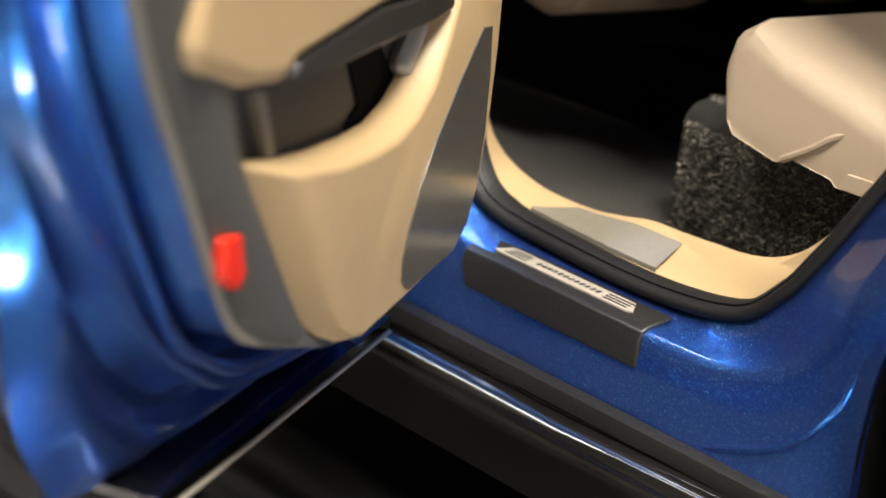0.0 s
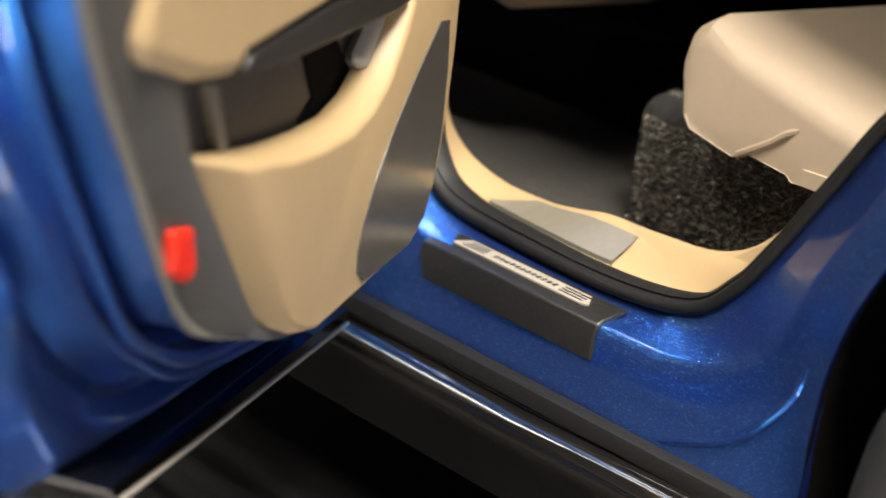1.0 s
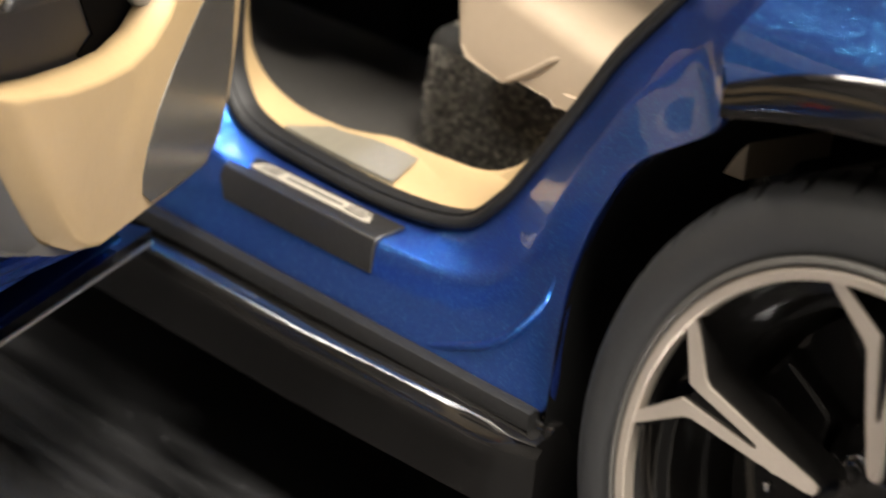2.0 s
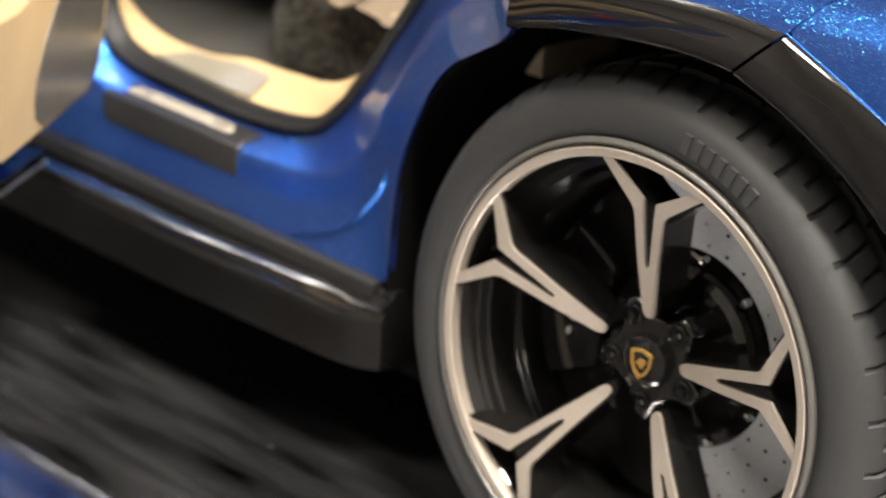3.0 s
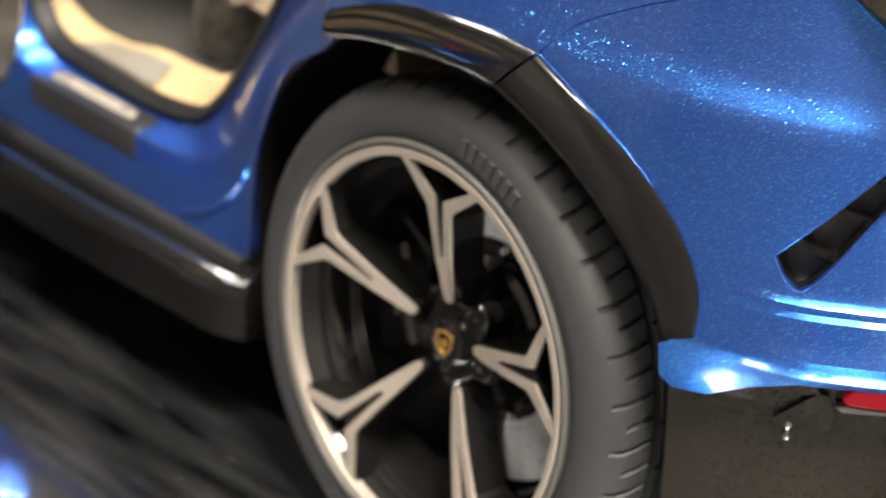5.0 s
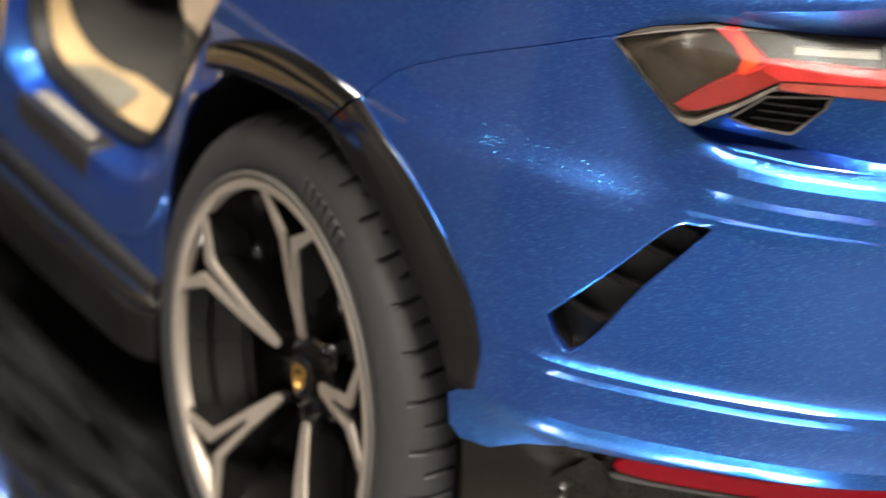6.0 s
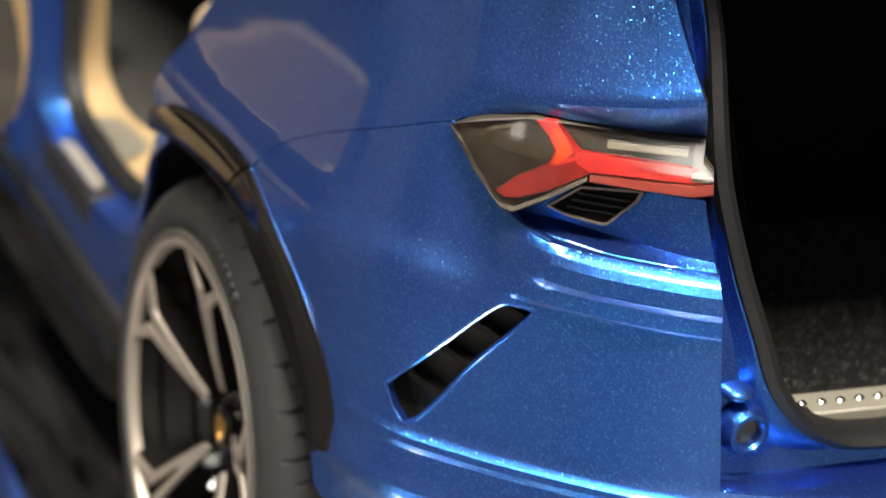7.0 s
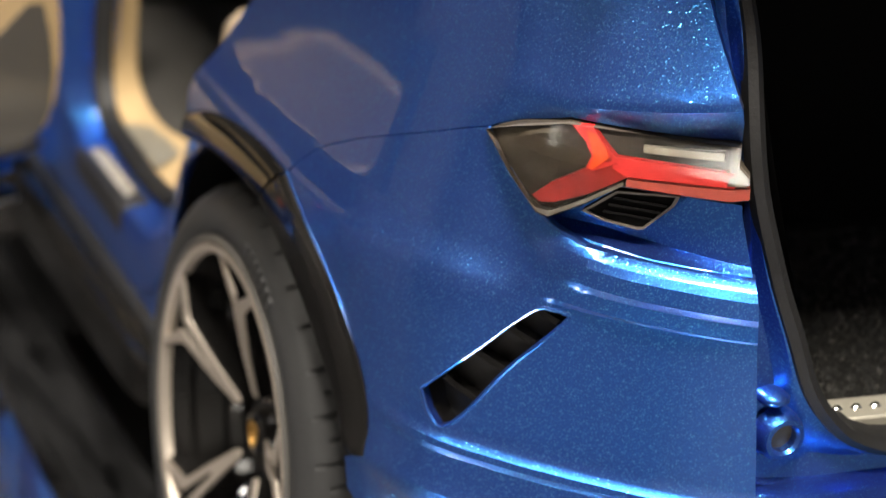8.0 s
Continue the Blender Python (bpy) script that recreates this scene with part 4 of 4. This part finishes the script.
sill = part("door_sill", jamb_bm, BLUE, car, "blue metallic door sill and jamb", sharp=50)


def shrunk(line, w, dy):
    """Moves the opening's edge inwards by w, and by dy into the car."""
    out = []
    for i, (x, y, z) in enumerate(line):
        a, b = line[max(i - 1, 0)], line[min(i + 1, len(line) - 1)]
        tx, tz = b[0] - a[0], b[2] - a[2]
        n = math.hypot(tx, tz)
        out.append((x - w * tz / n, y + dy, z + w * tx / n))
    return out


seal_bm = bmesh.new()
sheet(seal_bm, [shrunk(jb, w, dy) for w, dy in ((-0.1, 0.6), (-0.05, -0.2), (0.2, -0.5), (0.6, -0.5), (0.85, -0.15), (0.95, 0.15), (1.1, 0.1), (1.3, 0.35), (1.35, 1.6))])
bead("sill_ridge", spline([(-39.5, 4.5, 18.9), (-37.0, 4.35, 19.8), (-32.6, 4.3, 21.8), (-29.2, 4.3, 25.5), (-27.8, 4.4, 28.6), (-27.2, 5.0, 32.0)], 6), 0.34, BLUE, sill)
part("door_seal", seal_bm, SEAL, sill, "black rubber door seal", sharp=60)
inner_edge = [(-75, 13, 62), (-74.5, 13, 42), (-73.4, 13, 33.5), (-71, 13, 30.1), (-66.4, 13, 28.5), (-60.9, 13, 28.35), (-57.5, 13, 28.8), (-54.2, 13, 29.4), (-49, 13, 29.45), (-44.5, 13, 29.5), (-41.8, 13, 29.9), (-39.6, 12.6, 31.2), (-37, 12, 34.5), (-32.6, 12, 42), (-27.5, 12, 49), (-21, 12.5, 57.5), (-13, 14.5, 68), (-4, 17, 80)]
trim_in = spline(inner_edge, 6)
trim_out = shrunk(jb, 1.3, 1.2)
trim_bm = bmesh.new()
sheet(trim_bm, [trim_out, [mid(a, b, 0.3) for a, b in zip(trim_out, trim_in)], [mid(a, b, 0.9) for a, b in zip(trim_out, trim_in)], [(x, y + 0.4, z - 0.35) for x, y, z in trim_in], [(x, y + 0.7, z - 2.2) for x, y, z in trim_in]])
part("sill_trim", trim_bm, TAN, sill, "tan plastic inner sill trim", sharp=50)


def on_trim(x, w, d):
    """A place on the tan sill trim: x along the car, w from its outer to its inner edge."""
    o = min((p for p in trim_out if p[2] < 31), key=lambda p: abs(p[0] - x))
    n = min((p for p in trim_in if p[2] < 31), key=lambda p: abs(p[0] - x))
    return (x, o[1] + (n[1] - o[1]) * w, o[2] + (n[2] - o[2]) * w + d)


tread = bmesh.new()
xs = [-62.8 + 12.9 * i / 26 for i in range(27)]
tops = [min(0.66, 0.08 + (x + 62.8) * 0.24) for x in xs]
sheet(tread, [[on_trim(x, 0.03, -0.3) for x in xs], [on_trim(x, 0.04, 0.3) for x in xs], [on_trim(x, 0.5 * t, 0.32) for x, t in zip(xs, tops)], [on_trim(x, t, 0.36) for x, t in zip(xs, tops)], [on_trim(x, t + 0.02, -0.3) for x, t in zip(xs, tops)]])
part("tread_plate", tread, PLATE, sill, "brushed grey tread plate", sharp=50)

# black guard with the silver badge
PX0, PX1 = -64.1, -45.9
guard_bm = bmesh.new()
prof = [(4.55, 22.05), (4.35, 22.1), (4.25, 23.9), (4.45, 24.75), (5.0, 25.05), (7.35, 25.45), (7.4, 25.2), (5.2, 24.6), (4.8, 24.3), (4.75, 22.1)]
ends = []
for x in (PX0, PX1):
    ends.append([guard_bm.verts.new((x + (0.6 if (x == PX0 and z < 23) else 0), y, z)) for y, z in prof])
for i in range(len(prof)):
    j = (i + 1) % len(prof)
    guard_bm.faces.new((ends[0][i], ends[0][j], ends[1][j], ends[1][i]))
for e in ends:
    guard_bm.faces.new(e)
guard = bevelled(part("sill_guard", guard_bm, SATIN, sill, "matt black sill guard with a silver badge", sharp=28), 0.12)


def on_guard(x, b, d):
    return (x, 5.35 + b * 0.985, 25.1 + b * 0.17 + d)


badge = part("badge", prism([(-62.2, 0.35), (-61.2, 1.45), (-48.9, 1.45), (-48.1, 0.35), (-48.6, 0.15), (-61.7, 0.15)], on_guard, -0.1, 0.12), BADGE, guard, "silver badge with dark bars")
for k in range(3):
    for x0, x1 in ((-61.3 + 0.2 * k, -59.0), (-51.2, -48.9 + 0.12 * k)):
        part("badge_bar", prism([(x0, 0.42 + 0.32 * k), (x1, 0.42 + 0.32 * k), (x1, 0.54 + 0.32 * k), (x0, 0.54 + 0.32 * k)], on_guard, 0.1, 0.16), BLOCK, badge)
for k in range(12):
    x = -58.2 + 0.55 * k
    h = 0.36
    part("badge_mark", prism([(x, 0.62), (x + 0.3, 0.62), (x + 0.42, 0.62 + h), (x + 0.18, 0.62 + h)], on_guard, 0.1, 0.16), BLOCK, badge)

# black lower skirt
skirt_prof = [(4.4, 18.3), (3.5, 18.2), (3.3, 18.0), (3.2, 17.65), (2.8, 17.5), (2.3, 17.3), (1.8, 17.05), (1.4, 16.75), (1.1, 16.35), (0.97, 15.85), (1.0, 15.2), (1.08, 14.4), (1.15, 13.4), (1.2, 11.6), (3.5, 11.2), (9, 11.0)]
skirt_bm = bmesh.new()
stations = [(-112, 0), (-80, 0), (-50, 0.0), (-34, 0.0), (-30, 0.25), (-27.5, 0.8), (-25.8, 1.9)]
vs = sheet(skirt_bm, [[(x, y + w * (0.4 if z > 17 else 1.0), z - (0.12 if x < -40 else 0) * 4) for y, z in skirt_prof] for x, w in stations])
skirt_bm.faces.new(vs[-1])
strip_rows = [[(x, y, z) for y, z in ((4.7, 18.9), (3.5, 18.98), (3.02, 18.75), (2.9, 18.4), (2.95, 17.55), (3.6, 17.4))] for x in (-112, -80, -60, -45, -34, -27.2)]
strip_bm = bmesh.new()
vs = sheet(strip_bm, strip_rows)
strip_bm.faces.new(vs[-1])
part("sill_strip", strip_bm, SEAL, car, "matt black strip along the sill's lower edge", sharp=45)
part("side_skirt", skirt_bm, SKIRT, car, "gloss black side skirt", sharp=45)

# ---- cabin ----
part("cabin_floor", box(-112, -20, 12.6, 100, 25.4, 26.4), CLOTH, car, "dark grey cabin floor")
flock_box = bevelled(part("seat_base", box(-60.8, -22, 21.0, 94, 26.3, 36.3), FLOCKBASE, car, "charcoal flocked seat base"), 2.0, 5)
fuzz("flock", (-59.3, 20.95, 26.4), (36.0, 0, 0), (0, 0, 8.2), (0, -1, 0.25), 22000, 0.36, FLOCK, flock_box, "short charcoal flock", 1)
fuzz("flock", (-60.75, 22.4, 26.4), (0, 30, 0), (0, 0, 8.2), (-1, 0, 0.25), 6000, 0.36, FLOCK, flock_box, "short charcoal flock", 2)
fuzz("flock", (-59.2, 22.4, 36.25), (16, 0, 0), (0, 11, 0), (0, -0.3, 1), 6000, 0.36, FLOCK, flock_box, "short charcoal flock", 4)
SEAT_AT = (0.8, -1.7, 0.2)
SEAT = [(-53.9, 42.1), (-53.6, 43.4), (-52.2, 44.3), (-48.1, 43.0), (-39.6, 41.1), (-30, 39.5), (-24, 39.5), (-24, 35.2), (-38.6, 35.0), (-42.3, 35.0), (-42.8, 35.4), (-46.6, 35.8), (-47.8, 35.2), (-52.0, 36.0), (-53.2, 36.9)]
seat_bm = bmesh.new()
seat_loops = []
for y, drop in ((18.0, 2.2), (18.15, 1.5), (18.6, 0.8), (19.4, 0.3), (20.6, 0.0), (56.0, 0.0)):
    seat_loops.append([(x + (drop * 0.3 if x < -52 else 0), y + (0.25 if z < 38 and y < 18.1 else 0), z - (drop if z > 38.9 else 0)) for x, z in SEAT])
vs = sheet(seat_bm, seat_loops, closed=True)
seat_bm.faces.new(vs[0])
seat_bm.faces.new(vs[-1])
bmesh.ops.translate(seat_bm, verts=seat_bm.verts, vec=SEAT_AT)
seat = bevelled(part("rear_seat", seat_bm, BEIGE, car, "beige moulded rear seat", sharp=60), 0.5, 3, 40)
bead("side_crease", spline([(-46.6, 16.75, 35.7), (-45.2, 16.55, 36.5), (-43.6, 16.5, 37.5), (-42.4, 16.45, 38.4), (-41.5, 16.6, 38.9)], 5), 0.3, BEIGE, seat)
part("seat_foot", prism([(-41.8, 35.2), (-41.2, 36.3), (-29, 36.6), (-29, 35.2)], lambda x, z, d: (x + 0.8, 16.3 - d, z + 0.2), 0.25, -0.5), BEIGE, seat)
bevelled(part("seat_back", prism([(-34, 40), (-27, 39), (-14, 66), (-8, 84), (-13, 85), (-20, 68)], lambda x, z, d: (x, 19.0 + d, z), 0.0, 74), BEIGE, car, "beige rear seat back"), 2.0, 3)
# Near-black block added to hide lit floor deep in the cabin.
part("floor_dark_block", prism([(-112, 26), (-61, 26), (-62, 31), (-66, 33), (-112, 34)], lambda x, z, d: (x, 40 + d, z), 0.0, 22), DARK, car, "near-black block added to darken the cabin floor")
for y0, wide in ((22, 17), (54, 6)):
    bevelled(part("front_seat_back", prism([(-84, 39.4), (-78, 38.0), (-74, 39.2), (-71, 47), (-66, 64), (-72, 66), (-80, 50)], lambda x, z, d, y0=y0: (x, y0 + d, z), 0.0, wide), BEIGE, car, "beige front seat back"), 1.8, 3)
# Unseen closing parts; their near-black stands for the cabin's shade.
part("far_cabin_wall", box(-112, 30, 99, 101, 18, 84), DARK, car, "far side of the cabin, unseen, near-black for shade")
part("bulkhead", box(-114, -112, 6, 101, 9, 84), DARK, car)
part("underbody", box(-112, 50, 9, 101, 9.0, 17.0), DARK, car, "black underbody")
# Unseen roof, added to keep lamp light out of the cabin.
part("roof", prism([(-112, 84), (-60, 90), (-10, 90), (40, 80.4), (40, 79.6), (-10, 88.6), (-60, 88.6), (-112, 82.6)], lambda x, z, d: (x, 8.0 + d, z), 0.0, 96), BLUE, car, "plain blue roof, unseen, keeps light out of the cabin")
# Unseen lid; its reach is set for the shade on boot and tail lamp.
part("boot_lid", solid_sheet([[(34 + 21 * u, y, 92 + 6 * u + 1.5 * math.sin(math.pi * u)) for y in (10, 30, 52, 74, 94)] for u in (0, 0.25, 0.5, 0.75, 1)], [[(34 + 21 * u, y, 90 + 6 * u) for y in (10, 30, 52, 74, 94)] for u in (0, 0.25, 0.5, 0.75, 1)]), BLUE, car, "raised blue boot lid, unseen, added to shade the boot")
# Unseen side panel, added to keep light out of the cabin.
part("front_side_closure", box(-112, -79.2, 1.0, 4.2, 18, 84), BLUE, car, "plain blue side panel, unseen, keeps light out of the cabin")
part("far_body_side", box(-112, 48, 101.2, 104, 9, 84), BLUE, car)

# ---- open rear door ----
HINGE, OPEN = (-60.0, 0.0), radians(57.0)
UX, UY, NX, NY = math.cos(OPEN), -math.sin(OPEN), math.sin(OPEN), math.cos(OPEN)


def leaf(s, z, d):
    """Door space: s from the hinge, height, d towards the cabin side; the lower edge rises towards the latch."""
    w = 1 + 0.00105 * s - 0.00018 * z
    along, up, off = (1.1225 * s - 0.0314 * z + 0.13) / w, (0.0838 * s + 0.9546 * z + 2.5) / w, 0.95 * (d - 5)
    return (HINGE[0] + along * UX + off * NX, HINGE[1] + along * UY + off * NY, up)


door = bmesh.new()
INNERMOST = [(56, 58), (49.5, 48.5), (45.0, 40.6), (39.3, 34.6), (32.6, 27.9), (29.0, 25.9), (22.6, 24.5), (12, 24.6), (1, 25.5)]
STRIP = [(62, 58), (55.5, 48), (49.7, 41.0), (44.5, 34.6), (40.3, 30.2), (36.5, 28.3), (29, 26.0), (12, 24.4), (1, 24.4)]
RIDGE = [(62.5, 58), (57.2, 48.5), (51.8, 41.2), (46.2, 34.4), (41.5, 29.5), (37.5, 27.0), (29.5, 24.0), (12, 22.6), (1, 22.6)]
BAND = [(64, 58), (60.5, 47.5), (55.2, 41.0), (49.0, 34.8), (43.3, 29.8), (39.0, 27.0), (30, 23.0), (12, 21), (1, 21)]
FLARE = [(63, 58), (59.5, 47), (55.8, 40.2), (53.0, 34.4), (51.0, 27.6), (46.4, 21.2), (40.0, 18.2), (12, 18.5), (1, 18.5)]


def between(a, b, w, lift=0.0):
    return [(p[0] + (q[0] - p[0]) * w, p[1] + (q[1] - p[1]) * w) for p, q in zip(a, b)]


LOOPS = [(4.2, INNERMOST), (3.3, STRIP), (2.0, between(STRIP, RIDGE, 0.08)), (0.2, between(STRIP, RIDGE, 0.2)), (-1.7, between(STRIP, RIDGE, 0.45)), (-1.1, between(STRIP, RIDGE, 0.8)), (1.0, between(STRIP, RIDGE, 0.97)), (1.02, RIDGE), (0.85, between(RIDGE, BAND, 0.03)), (0.6, between(RIDGE, BAND, 0.07)), (0.32, between(RIDGE, BAND, 0.11)), (0.2, between(RIDGE, BAND, 0.16)), (0.4, between(RIDGE, BAND, 0.88)), (0.55, between(RIDGE, BAND, 0.93)), (0.5, BAND), (0.3, between(BAND, FLARE, 0.012)), (0.05, between(BAND, FLARE, 0.03)), (-1.6, between(BAND, FLARE, 0.08)), (-2.7, between(BAND, FLARE, 0.18)), (-2.8, between(BAND, FLARE, 0.28)), (-2.2, between(BAND, FLARE, 0.38)), (-1.75, between(BAND, FLARE, 0.48)), (-1.7, between(BAND, FLARE, 0.58)), (-2.1, between(BAND, FLARE, 0.7)), (-2.9, between(BAND, FLARE, 0.84)), (-3.9, FLARE), (-5.0, between(FLARE, INNERMOST, 0.06)), (-5.6, between(FLARE, INNERMOST, 0.25))]
lines = []
for d, pts in LOOPS:
    lines.append([leaf(s, z, d) for s, z in spline(pts, 7)])
sheet(door, lines)
n = len(lines[0])
sheet(door, [lines[-1], [leaf(s * 0.5, 30 + (z - 30) * 0.8 + 4, -6.2) for s, z in spline(LOOPS[-1][1], 7)], [leaf(0.5, 40, -4.5) for _ in range(n)]])
sheet(door, [lines[0], [leaf(s * 0.9, z + (40 - z) * 0.1, 2.2) for s, z in spline(LOOPS[0][1], 7)], [leaf(10, 42, 2.0) for _ in range(n)]])
door_ob = part("rear_door", door, BLUE, car, "blue rear door, wide open, with tan trim", sharp=28)
for line, d, r in ((RIDGE, 0.75, 0.5), (BAND, 0.2, 0.45)):
    bead("door_lip", [leaf(s, z, d) for s, z in spline(line[:8], 7)], r, BLUE, door_ob)
part("door_foot", prism([(0, 17.5), (38.5, 17.6), (40, 18.9), (26, 18.6), (0, 18.6)], leaf, -4.6, 0.4), GLOSS, door_ob, "gloss black lower edge")
# Silver bead put in for the highlight along the black edge.
bead("foot_highlight", [leaf(s, 17.45 + 0.1 * (s > 38), 0.45) for s in (0, 8, 16, 24, 32, 38.5)], 0.16, BADGE, door_ob, "silver bead standing for the highlight on the lower edge")
grey_rows = []
for d, grow in ((4.6, 0.0), (4.7, 0.25), (3.9, 0.9), (3.3, 1.0)):
    row = []
    for (s0, z0), (s1, z1) in zip(spline(LOOPS[0][1], 7), spline(LOOPS[1][1], 7)):
        row.append(leaf(s0 + (s1 - s0) * grow - (0.8 if grow == 0 else 0), z0 + (z1 - z0) * grow + (0.4 if grow == 0 else 0), d))
    grey_rows.append(row)
strip_bm = bmesh.new()
sheet(strip_bm, grey_rows)
part("door_edge_strip", strip_bm, GREY, door_ob, "dark grey edge strip", sharp=40)
bead("strip_edge", [leaf(s, z, 3.75) for s, z in spline(STRIP[:7], 7)], 0.3, PALEGREY, door_ob, "pale grey rounded edge")
red_bm = prism([(42.8, 36.6), (45.2, 36.8), (44.6, 34.3), (42.6, 33.2), (41.6, 34.0)], leaf, 3.6, 4.7)
bevelled(part("door_reflector", red_bm, RED, door_ob, "small red reflector"), 0.25)
TANP = [(0.9, 46), (-0.4, 40), (-0.8, 35.5), (-0.5, 30.6), (0.6, 27.4), (2.4, 26.0), (7.7, 25.2), (14.5, 24.7), (22.6, 24.3), (26, 24.9), (29.3, 26.2), (32.5, 27.9), (36, 31.2), (39.5, 34.9), (45.6, 41.0), (41.5, 40.0), (36, 39.0), (31.1, 38.4), (25, 38.0), (20.5, 38.0), (17.2, 38.8), (14.6, 40.4), (12.6, 43.0), (11.2, 46.2)]
FACE = [(1.5, 46), (0.3, 40), (-0.1, 35.5), (0.2, 30.8), (1.2, 27.9), (2.9, 26.6), (7.9, 25.8), (14.5, 25.3), (22.2, 24.9), (24.6, 25.4), (27.0, 26.6), (29.2, 28.6), (32.0, 31.8), (34.8, 35.0), (37.2, 38.6), (35.6, 38.6), (33.0, 38.2), (30.2, 37.7), (25, 37.3), (20.1, 37.3), (16.6, 38.1), (13.9, 39.7), (11.9, 42.6), (10.4, 46.2)]
trim_bm = bmesh.new()
loops = [[leaf(s, z, 3.0) for s, z in TANP], [leaf(s, z, 3.5) for s, z in TANP], [leaf(s + (f - s) * 0.3, z + (g - z) * 0.3, 4.35) for (s, z), (f, g) in zip(TANP, FACE)], [leaf(s + (f - s) * 0.8, z + (g - z) * 0.8, 5.3) for (s, z), (f, g) in zip(TANP, FACE)], [leaf(f, g, 5.6) for f, g in FACE]]
vs = sheet(trim_bm, loops, closed=True)
trim_bm.faces.new(vs[-1])
bevelled(part("door_trim", trim_bm, TAN, door_ob, "tan moulded lower door trim", sharp=60), 0.5, 3, 25)
SPK = [(4.4, 42.2), (8.2, 39.2), (11.7, 35.9), (14.0, 33.0), (15.3, 30.3), (15.7, 28.4), (15.3, 26.9), (13.7, 25.9), (9.0, 25.9), (4.2, 26.1), (1.6, 27.4), (0.4, 29.9), (0.3, 34), (1.2, 38.5), (2.4, 42.0)]
part("speaker_panel", prism([(s + 0.6, z) for s, z in SPK], leaf, 5.45, 5.72), SPEAKER, door_ob, "smooth dark grey speaker panel")
bevelled(part("door_armrest", prism([(53.2, 48.1), (51.7, 47.0), (45.8, 45.2), (40.4, 44.6), (39.1, 45.7), (26.2, 46.7), (14, 46.5), (12, 48), (30, 53), (53, 53)], leaf, 2.6, 5.3), TAN, door_ob, "tan padded armrest"), 0.9, 4)
bevelled(part("grab_handle", prism([(39.1, 45.6), (39.6, 44.6), (32.8, 44.2), (14.9, 44.2), (11.5, 44.5), (12, 45.8), (26, 46.6)], leaf, 2.6, 5.4), SATIN, door_ob, "black grab handle under the armrest"), 0.25)
part("pocket_back", prism([(47, 47), (44.2, 40.2), (38, 38.4), (30, 37.2), (14, 36.0), (4, 40), (4, 58), (53, 58)], leaf, 2.2, 2.6), POCKET_SHADED, door_ob, "grey door pocket, darkened in colour for its shade")
part("pocket_edge", prism([(39.5, 43.5), (37.9, 43.2), (35.0, 38.6), (36.2, 38.4)], leaf, 2.5, 3.2), PALEGREY, door_ob)
# Flat near-black slab stands for the dark inside an opening; none is cut.
part("pocket_dark_patch", prism([(22.9, 38.1), (20.1, 36.6), (12.5, 36.0), (9.0, 37.6), (10, 40), (16.2, 41.2), (19.0, 43.5), (24.5, 43.5), (20.8, 39.2)], leaf, 2.3, 2.75), DARK, door_ob, "near-black patch for the dark of the pocket's opening")
bevelled(part("door_pull", prism([(16.3, 40.9), (14.0, 39.5), (11.2, 38.9), (8.2, 38.8), (5.8, 41.7), (5.1, 44.5), (12.0, 44.5)], leaf, 2.4, 4.0), PULL, door_ob, "pale grey door pull"), 0.8, 3)
